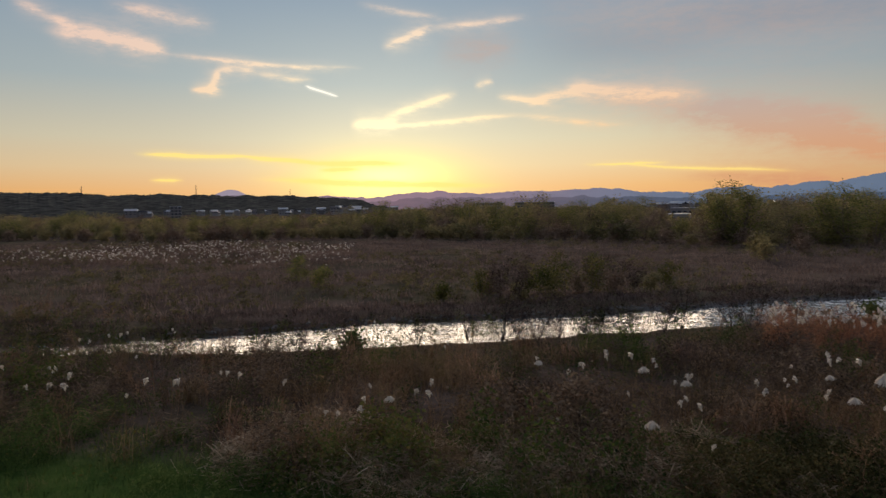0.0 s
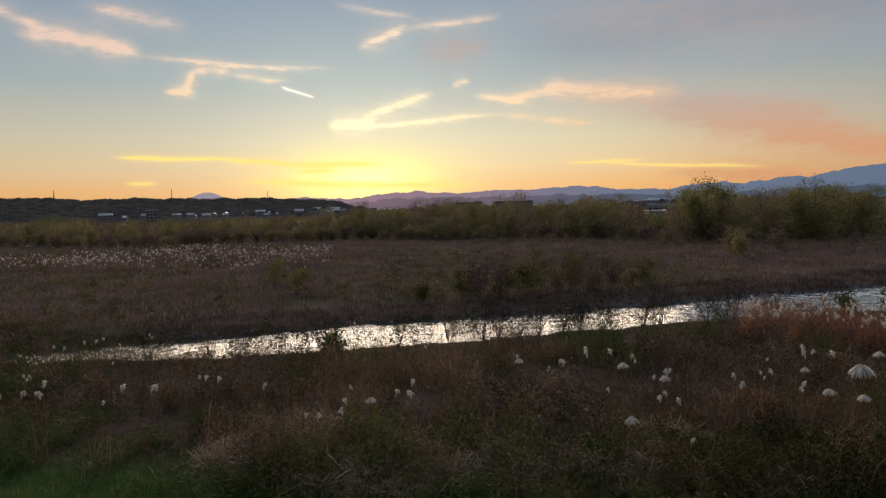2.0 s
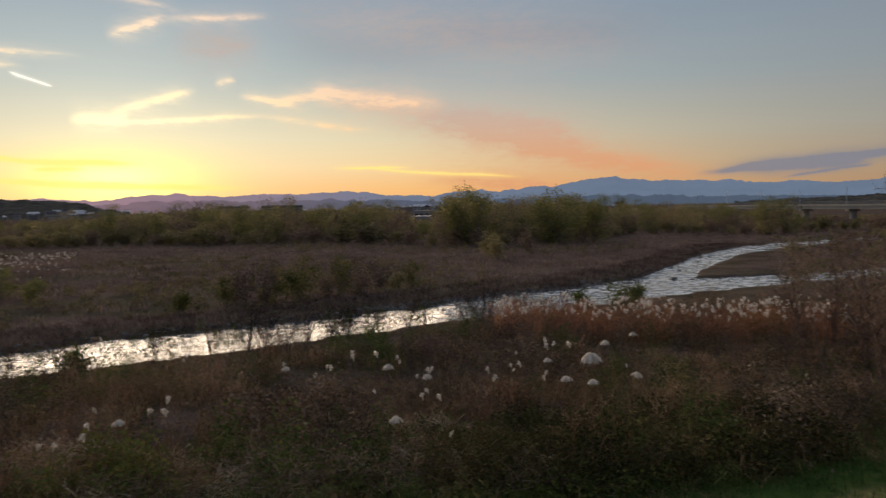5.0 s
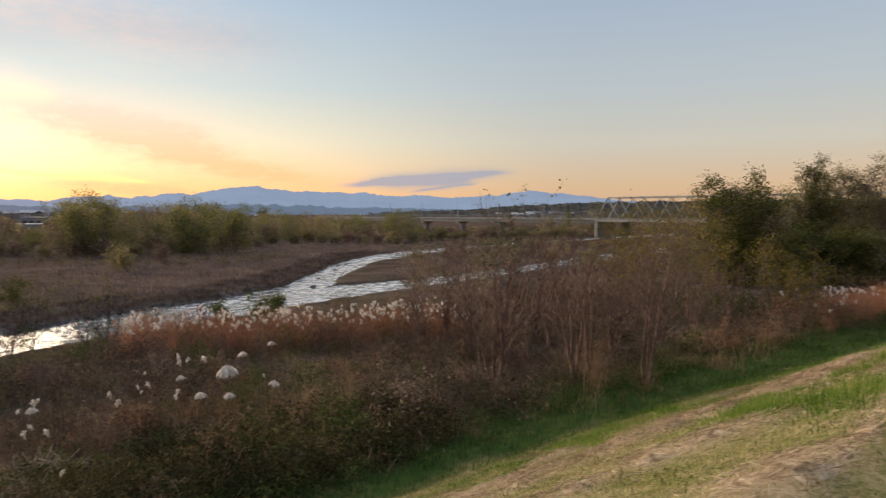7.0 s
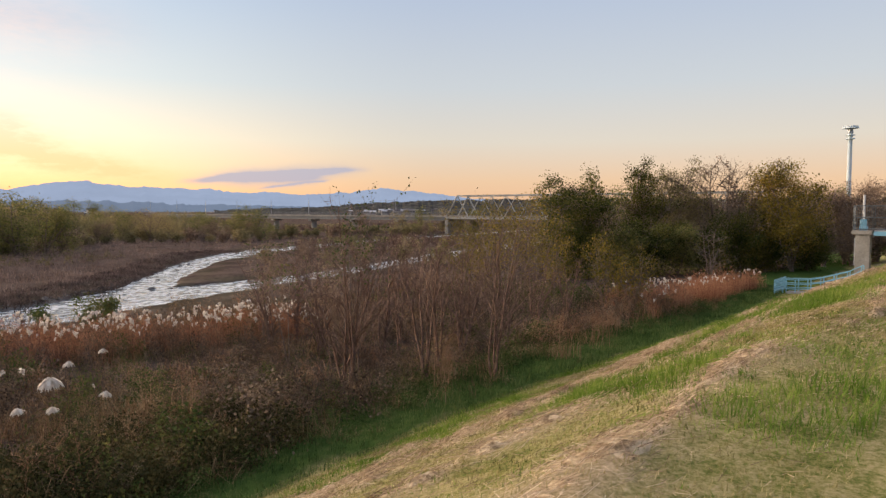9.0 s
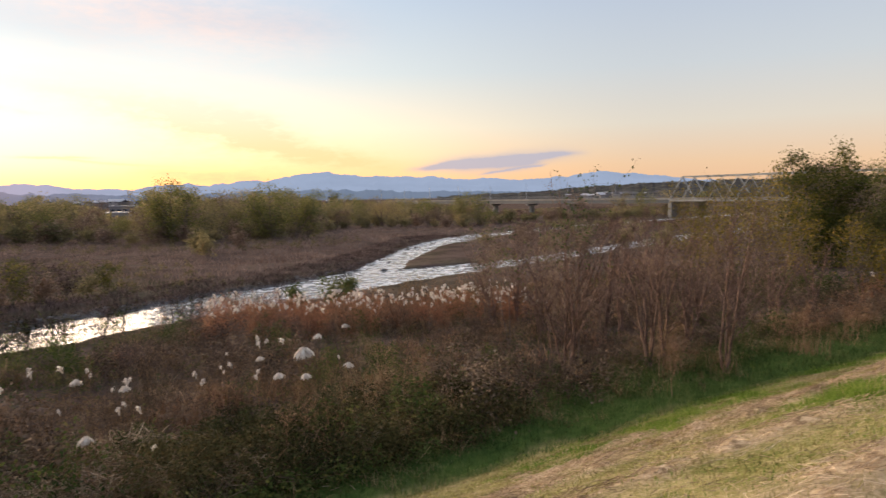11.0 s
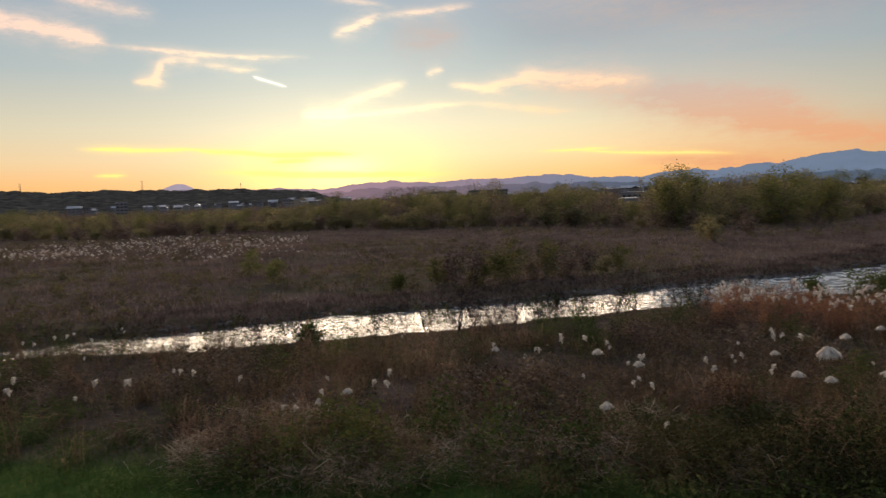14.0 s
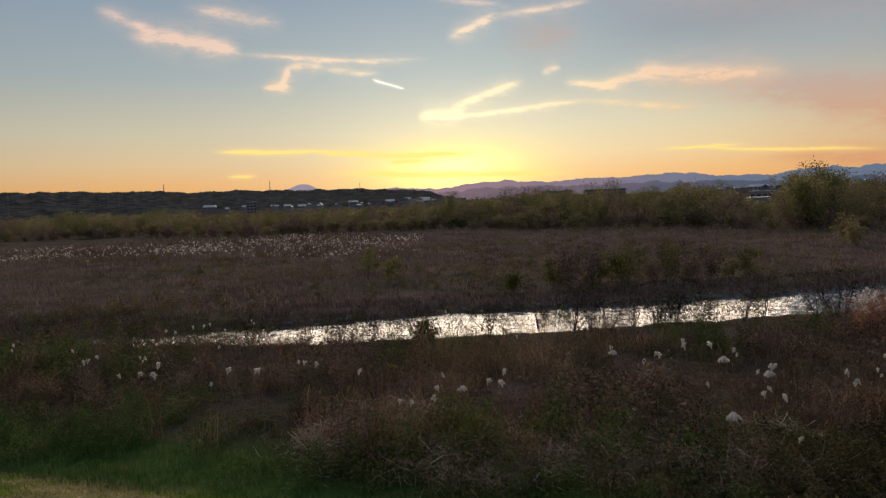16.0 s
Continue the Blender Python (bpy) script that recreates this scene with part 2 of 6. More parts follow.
def ground_material():
    m = bpy.data.materials.new("flood_plain_soil_and_turf")
    m.use_nodes = True
    t = m.node_tree
    t.nodes.clear()
    geo = t.nodes.new("ShaderNodeNewGeometry")
    zone = t.nodes.new("ShaderNodeAttribute")
    zone.attribute_name = "zone"
    zs = t.nodes.new("ShaderNodeSeparateColor")
    t.links.new(zone.outputs["Color"], zs.inputs[0])
    mown, green, gravel = (Num(t, s) for s in zs.outputs[:3])
    n1 = Num(t, noise_tex(t, geo.outputs["Position"], 0.22, 6.0).outputs[0])
    n2 = Num(t, noise_tex(t, geo.outputs["Position"], 2.6, 6.0).outputs[0])
    n3 = Num(t, noise_tex(t, geo.outputs["Position"], 22.0, 6.0, 0.75).outputs[0])
    mixed = n1 * 0.5 + n2 * 0.3 + n3 * 0.2
    dry = ramp(t, mixed, [(0.32, (0.036, 0.027, 0.022)), (0.46, (0.080, 0.058, 0.047)), (0.56, (0.130, 0.095, 0.078)), (0.70, (0.092, 0.080, 0.046))])
    turf = ramp(t, n2 * 0.5 + n3 * 0.5, [(0.30, (0.024, 0.042, 0.012)), (0.50, (0.056, 0.098, 0.024)), (0.70, (0.12, 0.13, 0.042))])
    row_at = t.nodes.new("ShaderNodeAttribute")
    row_at.attribute_name = "raked"
    rows_in = Num(t, row_at.outputs["Fac"])
    cut = ramp(t, n2 * 0.5 + (n3 - 0.5) * 0.9 + 0.25 + rows_in * 0.1, [(0.28, (0.055, 0.075, 0.020)), (0.42, (0.155, 0.165, 0.045)), (0.55, (0.31, 0.265, 0.115)), (0.75, (0.50, 0.40, 0.245))])
    cut = mix_rgb(t, rows_in * 0.75, cut, ramp(t, n3, [(0.3, (0.15, 0.11, 0.07)), (0.5, (0.33, 0.25, 0.17)), (0.7, (0.52, 0.41, 0.29))]))
    stones = ramp(t, n3, [(0.3, (0.05, 0.048, 0.046)), (0.55, (0.17, 0.16, 0.15)), (0.75, (0.30, 0.28, 0.26))])
    col = mix_rgb(t, green, dry, turf)
    col = mix_rgb(t, mown, col, cut)
    col = mix_rgb(t, gravel, col, stones)
    p = t.nodes.new("ShaderNodeBsdfPrincipled")
    t.links.new(col, p.inputs["Base Color"])
    p.inputs["Roughness"].default_value = 0.95
    p.inputs["Specular IOR Level"].default_value = 0.0
    b = t.nodes.new("ShaderNodeBump")
    b.inputs["Strength"].default_value, b.inputs["Distance"].default_value = 0.8, 0.06
    t.links.new((n3 * 0.6 + n2).socket, b.inputs["Height"])
    t.links.new(b.outputs[0], p.inputs["Normal"])
    out = t.nodes.new("ShaderNodeOutputMaterial")
    t.links.new(p.outputs[0], out.inputs[0])
    return m


def water_material():
    m = bpy.data.materials.new("rippled_river_water")
    m.use_nodes = True
    t = m.node_tree
    t.nodes.clear()
    geo = t.nodes.new("ShaderNodeNewGeometry")
    squeeze = t.nodes.new("ShaderNodeMapping")
    squeeze.inputs["Rotation"].default_value = (0, 0, radians(18))
    squeeze.inputs["Scale"].default_value = (0.9, 1.6, 1.0)
    t.links.new(geo.outputs["Position"], squeeze.inputs[0])
    a = Num(t, noise_tex(t, squeeze.outputs[0], 3.2, 3.0, 0.5).outputs[0])
    swell = Num(t, noise_tex(t, squeeze.outputs[0], 0.9, 2.0, 0.5).outputs[0])
    c = Num(t, noise_tex(t, squeeze.outputs[0], 0.35, 3.0).outputs[0])
    b = t.nodes.new("ShaderNodeBump")
    b.inputs["Strength"].default_value, b.inputs["Distance"].default_value = 1.0, 0.036
    t.links.new((a * (c.step(0.30, 0.62) * 0.8 + 0.2) + swell * 3.2).socket, b.inputs["Height"])
    p = t.nodes.new("ShaderNodeBsdfPrincipled")
    sx = t.nodes.new("ShaderNodeSeparateXYZ")
    t.links.new(geo.outputs["Position"], sx.inputs[0])
    # Pale riffles painted brighter eastward, standing in for bright sky reflected on the water.
    riffle_sheen = Num(t, noise_tex(t, squeeze.outputs[0], 1.3, 5.0, 0.65).outputs[0]).step(0.44, 0.60) * (Num(t, sx.outputs[0]).step(8.0, 36.0) * 0.8 + 0.1)
    t.links.new(mix_rgb(t, riffle_sheen, (0.10, 0.115, 0.12), (0.66, 0.67, 0.68)), p.inputs["Base Color"])
    t.links.new((riffle_sheen * 0.45 + 0.07).socket, p.inputs["Roughness"])
    p.inputs["IOR"].default_value = 1.5
    p.inputs["Specular IOR Level"].default_value = 0.5
    t.links.new(b.outputs[0], p.inputs["Normal"])
    out = t.nodes.new("ShaderNodeOutputMaterial")
    t.links.new(p.outputs[0], out.inputs[0])
    return m


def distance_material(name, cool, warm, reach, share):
    """Far ridges behind kilometres of lit air: a plain backdrop with the haze put into its colour and glow, warmer
    beneath the sunset.
    """
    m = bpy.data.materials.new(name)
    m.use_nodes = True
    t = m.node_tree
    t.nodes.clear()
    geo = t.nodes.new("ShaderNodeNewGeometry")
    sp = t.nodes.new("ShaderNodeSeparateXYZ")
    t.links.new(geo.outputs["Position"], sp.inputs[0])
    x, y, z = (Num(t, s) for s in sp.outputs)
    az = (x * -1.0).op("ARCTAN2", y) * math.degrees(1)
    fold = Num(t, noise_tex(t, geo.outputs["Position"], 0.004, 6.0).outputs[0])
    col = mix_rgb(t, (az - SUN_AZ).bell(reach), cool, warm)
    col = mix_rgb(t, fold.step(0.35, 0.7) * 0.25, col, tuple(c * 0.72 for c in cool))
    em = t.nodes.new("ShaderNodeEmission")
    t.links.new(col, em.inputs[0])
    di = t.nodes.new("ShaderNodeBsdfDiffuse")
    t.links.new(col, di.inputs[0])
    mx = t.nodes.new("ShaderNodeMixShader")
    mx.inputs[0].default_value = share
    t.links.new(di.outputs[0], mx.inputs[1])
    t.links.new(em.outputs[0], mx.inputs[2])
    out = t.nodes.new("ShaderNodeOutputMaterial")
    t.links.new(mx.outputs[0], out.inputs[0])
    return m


M_GROUND = ground_material()
M_WATER = water_material()
# Aerial haze and sunset warmth are put into these ridge colours and their glow.
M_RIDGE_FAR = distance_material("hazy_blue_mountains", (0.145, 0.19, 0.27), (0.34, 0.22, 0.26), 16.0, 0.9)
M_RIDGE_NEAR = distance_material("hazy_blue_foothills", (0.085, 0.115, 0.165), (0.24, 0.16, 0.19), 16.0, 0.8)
M_SNOW_PEAK = distance_material("pale_hazy_snowy_cone", (0.36, 0.30, 0.36), (0.36, 0.30, 0.36), 16.0, 0.9)
M_WOODED = shade("wooded_hill", [(0.030, 0.030, 0.029), (0.058, 0.058, 0.054), (0.095, 0.092, 0.082)], 0.06, 0.95, island=0, spread=2.4)
M_WEED = shade("dead_brown_weeds", [(0.040, 0.029, 0.022), (0.120, 0.086, 0.060), (0.230, 0.164, 0.112), (0.37, 0.275, 0.19)], 0.45, 0.9, through_light=0.10, island=0.42, spread=2.4)
M_FIELD = shade("pinkish_brown_field_grass", [(0.085, 0.060, 0.050), (0.185, 0.132, 0.110), (0.285, 0.205, 0.170), (0.41, 0.305, 0.245)], 0.09, 0.9, through_light=0.2, island=0.4, spread=2.2)
M_RUST = shade("orange_brown_dead_stalks", [(0.09, 0.050, 0.032), (0.24, 0.134, 0.080), (0.38, 0.225, 0.132), (0.50, 0.325, 0.20)], 0.5, 0.9, through_light=0.10, island=0.45, spread=2.2)
M_PURPLE = shade("dark_purplish_dead_stalks", [(0.030, 0.022, 0.020), (0.085, 0.060, 0.052), (0.165, 0.116, 0.096), (0.27, 0.198, 0.165)], 0.5, 0.9, through_light=0.10, island=0.42, spread=2.4)
M_RED = shade("rust_red_dry_grass", [(0.153, 0.064, 0.044), (0.332, 0.146, 0.087), (0.472, 0.242, 0.14), (0.573, 0.356, 0.204)], 0.5, 0.9, through_light=0.25, island=0.7)
M_STRAWGRASS = shade("straw_coloured_dry_grass", [(0.060, 0.038, 0.022), (0.160, 0.103, 0.056), (0.285, 0.190, 0.104), (0.43, 0.30, 0.17)], 0.5, 0.9, through_light=0.10, island=0.5, spread=2.4)
M_GREEN = shade("green_grass_blades", [(0.026, 0.048, 0.016), (0.056, 0.098, 0.028), (0.115, 0.160, 0.048), (0.21, 0.225, 0.085)], 0.5, 0.8, through_light=0.3, island=0.45, spread=2.2)
M_FORB = shade("dull_green_weed_leaves", [(0.020, 0.036, 0.012), (0.058, 0.086, 0.026), (0.120, 0.138, 0.044), (0.21, 0.165, 0.062)], 0.4, 0.85, through_light=0.25, island=0.4, spread=2.2)
M_MOWN = shade("mown_levee_grass", [(0.085, 0.082, 0.027), (0.205, 0.180, 0.066), (0.36, 0.295, 0.135), (0.54, 0.435, 0.25)], 0.8, 0.85, through_light=0.25, island=0.4, spread=2.8)
M_MOWN_GREEN = shade("mown_green_grass", [(0.045, 0.096, 0.012), (0.108, 0.186, 0.026), (0.205, 0.280, 0.054), (0.35, 0.365, 0.11)], 0.7, 0.85, through_light=0.3, island=0.45, spread=2.4)
M_STRAW_BED = shade("matted_cut_grass", [(0.15, 0.105, 0.062), (0.30, 0.22, 0.135), (0.46, 0.355, 0.225), (0.62, 0.50, 0.34)], 9.0, 0.95, 1.0, 45.0, island=0, spread=2.4)
M_POLE = shade("pale_blue_pole_paint", [(0.42, 0.52, 0.58), (0.52, 0.61, 0.66), (0.60, 0.68, 0.72)], 0.5, 0.5, island=0)
M_STRAW = shade("cut_straw", [(0.13, 0.088, 0.058), (0.31, 0.222, 0.150), (0.51, 0.385, 0.262), (0.74, 0.60, 0.44)], 0.9, 0.85, through_light=0.15, island=0.55, spread=2.4)
M_PLUME = shade("silky_white_plumes", [(0.580, 0.510, 0.440), (0.780, 0.720, 0.640), (0.900, 0.860, 0.780)], 1.0, 0.8, through_light=0.5, island=0.7)
M_BARK = shade("grey_brown_bark", [(0.069, 0.051, 0.043), (0.166, 0.129, 0.108), (0.312, 0.254, 0.215)], 4.0, 0.9, 0.6, 40.0, island=0.3)
M_TWIG = shade("reddish_brown_bark", [(0.070, 0.045, 0.037), (0.170, 0.112, 0.088), (0.300, 0.205, 0.160)], 4.0, 0.9, island=0.3)
M_DARKBARK = shade("dark_wet_bark", [(0.02, 0.016, 0.015), (0.045, 0.036, 0.032), (0.08, 0.065, 0.055)], 4.0, 0.9, island=0.3)
M_PALE_BARK = shade("pale_bark", [(0.09, 0.07, 0.06), (0.17, 0.135, 0.115), (0.25, 0.2, 0.17)], 4.0, 0.9, 0.4, 40.0, island=0.3)
M_FIELD_WEED = shade("olive_brown_weed_leaves", [(0.050, 0.048, 0.026), (0.110, 0.098, 0.050), (0.185, 0.155, 0.078), (0.28, 0.215, 0.115)], 0.12, 0.85, through_light=0.25, island=0.4, spread=2.2)
# Leaf colour darkened to stand for the shade at the thicket's front.
M_SHADED_BRAMBLE = shade("shaded_bramble_leaves", [(0.017, 0.020, 0.010), (0.044, 0.046, 0.020), (0.100, 0.086, 0.037), (0.20, 0.145, 0.066)], 0.5, 0.85, through_light=0.08, island=0.4, spread=2.4)
M_WILLOW = shade("dull_willow_leaves", [(0.085, 0.084, 0.046), (0.185, 0.165, 0.082), (0.300, 0.250, 0.124), (0.42, 0.315, 0.155)], 0.055, 0.85, through_light=0.36, island=0.35, spread=2.4)
M_OLIVE = shade("olive_green_leaves", [(0.050, 0.062, 0.024), (0.118, 0.130, 0.046), (0.215, 0.208, 0.074), (0.33, 0.270, 0.098)], 0.15, 0.8, through_light=0.4, island=0.5)
M_DARKLEAF = shade("dark_green_leaves", [(0.018, 0.026, 0.008), (0.046, 0.060, 0.018), (0.105, 0.108, 0.030), (0.24, 0.185, 0.052)], 0.3, 0.8, through_light=0.35, island=0.45, spread=2.0)
M_GOLDLEAF = shade("yellowing_leaves", [(0.050, 0.052, 0.014), (0.135, 0.116, 0.027), (0.255, 0.190, 0.042), (0.38, 0.235, 0.058)], 0.3, 0.8, through_light=0.3, island=0.45, spread=2.2)
M_BROWNLEAF = shade("brown_twigs_and_dry_leaves", [(0.115, 0.080, 0.058), (0.260, 0.182, 0.130), (0.42, 0.305, 0.215)], 0.25, 0.9, through_light=0.10, island=0.5, spread=2.2)
M_CONCRETE = shade("weathered_concrete", [(0.170, 0.162, 0.152), (0.270, 0.260, 0.242), (0.36, 0.345, 0.32)], 0.9, 0.85, 0.3, 25.0, island=0)
M_BLUE = shade("light_blue_painted_steel", [(0.10, 0.27, 0.40), (0.15, 0.36, 0.50), (0.20, 0.42, 0.56)], 2.0, 0.5, island=0.15, gloss=0.5)
M_STEEL = shade("galvanised_steel", [(0.220, 0.240, 0.260), (0.320, 0.340, 0.360), (0.400, 0.420, 0.440)], 3.0, 0.45, metallic=0.4, island=0.1, gloss=0.5)
M_TRUSS = shade("pale_grey_bridge_paint", [(0.20, 0.21, 0.205), (0.28, 0.29, 0.28), (0.35, 0.355, 0.34)], 0.4, 0.6, island=0.1, gloss=0.5)
M_STONE = shade("river_stones", [(0.04, 0.038, 0.036), (0.11, 0.105, 0.10), (0.22, 0.21, 0.20)], 2.0, 0.8, 0.4, 30.0, island=0.6)
M_HOUSEWALL = shade("pale_house_walls", [(0.170, 0.160, 0.150), (0.260, 0.250, 0.240), (0.340, 0.330, 0.320)], 0.3, 0.9, island=0.7, objects=True)
M_ROOF = shade("house_roof_tiles", [(0.05, 0.05, 0.06), (0.10, 0.095, 0.10), (0.17, 0.15, 0.15)], 0.5, 0.7, island=0.7, objects=True)
M_PALEROOF = shade("pale_metal_roof", [(0.34, 0.35, 0.37), (0.45, 0.46, 0.48), (0.54, 0.55, 0.56)], 0.2, 0.5, island=0.2, gloss=0.5)
M_GLASS = shade("dark_window_glass", [(0.03, 0.035, 0.045), (0.05, 0.06, 0.075)], 1.0, 0.15, island=0, gloss=0.5)
M_MESH = shade("dull_grey_steel_mesh", [(0.10, 0.11, 0.12), (0.15, 0.16, 0.17)], 2.0, 0.6, island=0, gloss=0.3)

# ---- mesh helpers ----
RNG = np.random.default_rng(7)


def link_mesh(name, V, faces, material, parent=None, label="", smooth=False):
    """One mesh object from vertex and face arrays; faces is a list of (n, 3) or (n, 4) index arrays."""
    faces = [np.asarray(f, dtype=np.int32) for f in faces if len(f)]
    loops = np.concatenate([f.ravel() for f in faces])
    sizes = np.concatenate([np.full(len(f), f.shape[1], dtype=np.int32) for f in faces])
    me = bpy.data.meshes.new(name)
    me.vertices.add(len(V))
    me.vertices.foreach_set("co", np.asarray(V, dtype=np.float32).ravel())
    me.loops.add(len(loops))
    me.loops.foreach_set("vertex_index", loops)
    me.polygons.add(len(sizes))
    me.polygons.foreach_set("loop_start", np.concatenate([[0], np.cumsum(sizes)[:-1]]).astype(np.int32))
    if smooth:
        me.polygons.foreach_set("use_smooth", np.ones(len(sizes), dtype=bool))
    me.update(calc_edges=True)
    me.materials.append(material)
    ob = new(name, me)
    if parent is not None:
        ob.parent = parent
    if label:
        tagged(ob, label)
    return ob


def part(name, bm, material, parent, label=""):
    me = bpy.data.meshes.new(name)
    bm.to_mesh(me)
    bm.free()
    me.materials.append(material)
    ob = new(name, me)
    ob.parent = parent
    return tagged(ob, label) if label else ob


def add_box(bm, centre, size, turn=None, bevel=0.0):
    geom = bmesh.ops.create_cube(bm, size=1.0)
    vs = geom["verts"]
    m = Matrix.Translation(centre) @ (turn or Matrix()) @ Matrix.Diagonal((*size, 1))
    bmesh.ops.transform(bm, matrix=m, verts=vs)
    if bevel:
        edges = list({e for v in vs for e in v.link_edges})
        bmesh.ops.bevel(bm, geom=edges, offset=bevel, segments=2, affect="EDGES", profile=0.6)
    return bm


def box(centre, size, turn=None, bevel=0.0):
    return add_box(bmesh.new(), centre, size, turn, bevel)


def bar(bm, a, b, r0, r1=None, sides=8):
    """A round bar between two points."""
    a, b = Vector(a), Vector(b)
    r1 = r0 if r1 is None else r1
    m = Matrix.Translation((a + b) / 2) @ (b - a).to_track_quat("Z", "Y").to_matrix().to_4x4()
    bmesh.ops.create_cone(bm, cap_ends=True, segments=sides, radius1=r0, radius2=r1, depth=(b - a).length, matrix=m)
    return bm


def thing(name, label, category, at=(0, 0, 0), group="", kind=""):
    ob = new(name)
    ob.location = at
    return tagged(ob, label, category, group, kind)


def value_noise(x, y, seed=0):
    """Smooth noise from 0 to 1 on arrays."""
    xi, yi = np.floor(x), np.floor(y)
    fx, fy = x - xi, y - yi
    fx, fy = fx * fx * (3 - 2 * fx), fy * fy * (3 - 2 * fy)

    def corner(a, b):
        h = np.sin(a * 127.1 + b * 311.7 + seed * 74.7) * 43758.5453
        return h - np.floor(h)
    return (corner(xi, yi) * (1 - fx) * (1 - fy) + corner(xi + 1, yi) * fx * (1 - fy)
            + corner(xi, yi + 1) * (1 - fx) * fy + corner(xi + 1, yi + 1) * fx * fy)


def sstep(v, a, b):
    t = np.clip((v - a) / (b - a), 0, 1)
    return t * t * (3 - 2 * t)


# ---- lie of the land ----
NX, NY = 0.1628, 0.98666           # from the levee towards the river
FOOT, CREST, TOP = 12.3, 2.0, 4.6  # distances of the levee's foot and crest edge, height of the crest
WATER = -0.3
XS = [-120, -60, -26, -17.6, -5.6, 0, 3.7, 8.1, 12.9, 19.4, 32.5, 46.4, 65, 93, 130, 400]
NEAR_BANK = [29, 30, 32.0, 31.3, 31.4, 32.8, 33.8, 34.9, 36.3, 37.6, 40.3, 41.6, 43.6, 46, 47, 47]
XF = [-111.4, -55.7, -37.1, -26.7, -19.1, -13.9, -8.4, -3.7, 3.7, 11.1, 20.4, 27.9, 37.1, 56.6, 70.6, 83.6, 111.4, 148.6, 371.4]
FAR_BANK = [29.7, 30.6, 31.6, 32.8, 33.2, 34.8, 36.8, 38.5, 39.3, 41.6, 44.6, 46.4, 50.6, 66.9, 76.1, 80.8, 85.4, 88.2, 88.2]
XI = [39, 41.8, 51.1, 63.1, 83.6, 111.4, 148.6, 371.4]
ISLE_S = [47.9, 47, 45.7, 46.9, 50.1, 52.9, 53.9, 53.9]
ISLE_N = [48.1, 49.7, 58, 67.3, 76.1, 80.8, 83.6, 83.6]


def levee_s(x, y):
    return NX * x + NY * y


def foot_line(x, y):
    """The levee's foot swings out a little to the west and draws in to the east."""
    u = NY * x - NX * y
    return FOOT + 0.038 * np.maximum(0.0, 2.0 - u) - 0.75 * sstep(u, 24.0, 38.0) + 0.3 * np.exp(-((u - 18.0) / 8.0) ** 2)


def wet(x, y):
    """How far a place lies inside the water's edge, in metres; negative on land."""
    d = np.minimum(y - np.interp(x, XS, NEAR_BANK), np.interp(x, XF, FAR_BANK) - y)
    isle = np.where(x > 39, np.minimum(y - np.interp(x, XI, ISLE_S), np.interp(x, XI, ISLE_N) - y), -9.0)
    d = np.minimum(d, -isle)
    return d + (value_noise(x * 0.55, y * 0.55, 3) - 0.5) * 1.1 + (value_noise(x * 1.7, y * 1.7, 4) - 0.5) * 0.5


BANDS = (1.7, 3.2, 4.7, 6.0, 7.2, 8.4, 9.4)    # raked rows of cut grass, by distance from the eye towards the river


def band_shift(u):
    return (value_noise(u * 0.13, u * 0.0, 11) - 0.5) * 1.5 + (value_noise(u * 0.5, u * 0.0, 14) - 0.5) * 0.5


def swath(x, y):
    """1 on a raked row, 0 between."""
    s = levee_s(x, y)
    u = NY * x - NX * y
    total = 0.0 * s
    for k, c in enumerate(BANDS):
        off = s - c - band_shift(u + 40 * k)
        total = total + np.exp(-(off / (0.14 + 0.36 * value_noise(u * 0.6, u * 0.0 + k * 5, 15))) ** 2) * sstep(value_noise(u * 0.35, u * 0.0 + k * 7, 12) * 0.6 + 0.4 * value_noise(u * 1.9, s * 1.5, 13), 0.36, 0.58)
    return np.clip(total, 0, 1)


def land(x, y):
    x, y = np.asarray(x, float), np.asarray(y, float)
    s = levee_s(x, y)
    # levee: crest, river slope and land slope with eased edges
    foot = foot_line(x, y)
    a = np.clip((foot - s) / (foot - CREST), 0, 1)
    ease = a + 0.035 * np.sin(2 * math.pi * a) * -1.0
    ease = ease - 0.22 * np.sin(math.pi * a) * sstep(NY * x - NX * y, 20.0, 48.0)   # hollower further along
    front = TOP * ease
    back = TOP * np.clip((s + 15.0) / 9.5, 0, 1)
    lev = np.minimum(front, back)
    z = lev
    bump = (value_noise(x * 0.09, y * 0.09, 1) - 0.5) * 0.55 + (value_noise(x * 0.4, y * 0.4, 2) - 0.5) * 0.18
    z = z + bump * sstep(s, FOOT, FOOT + 6)
    z = z + (value_noise(x * 1.1, y * 1.1, 5) - 0.5) * 0.05
    z = z + swath(x, y) * (0.03 + 0.06 * value_noise(x * 1.3, y * 1.3, 6)) * sstep(foot - s, 0.0, 0.6) * (s > CREST - 1)
    w = wet(x, y)
    low = -0.12 + 0.25 * (z - 0.0)
    z = z + (low - z) * sstep(w, -5.0, -1.0)
    z = z + (WATER - 0.35 - z) * sstep(w, -0.8, 0.4)
    return z


def axis(dense0, dense1, step, reach0, reach1, grow=1.12):
    mid = list(np.arange(dense0, dense1 + step / 2, step))
    lo, hi, d = [], [], step
    while mid[-1] + sum(hi) < reach1:
        d *= grow
        hi.append(d)
    up = np.cumsum(hi) + mid[-1]
    d = step
    while mid[0] - sum(lo) > reach0:
        d *= grow
        lo.append(d)
    down = mid[0] - np.cumsum(lo)
    return np.concatenate([down[::-1], mid, up])


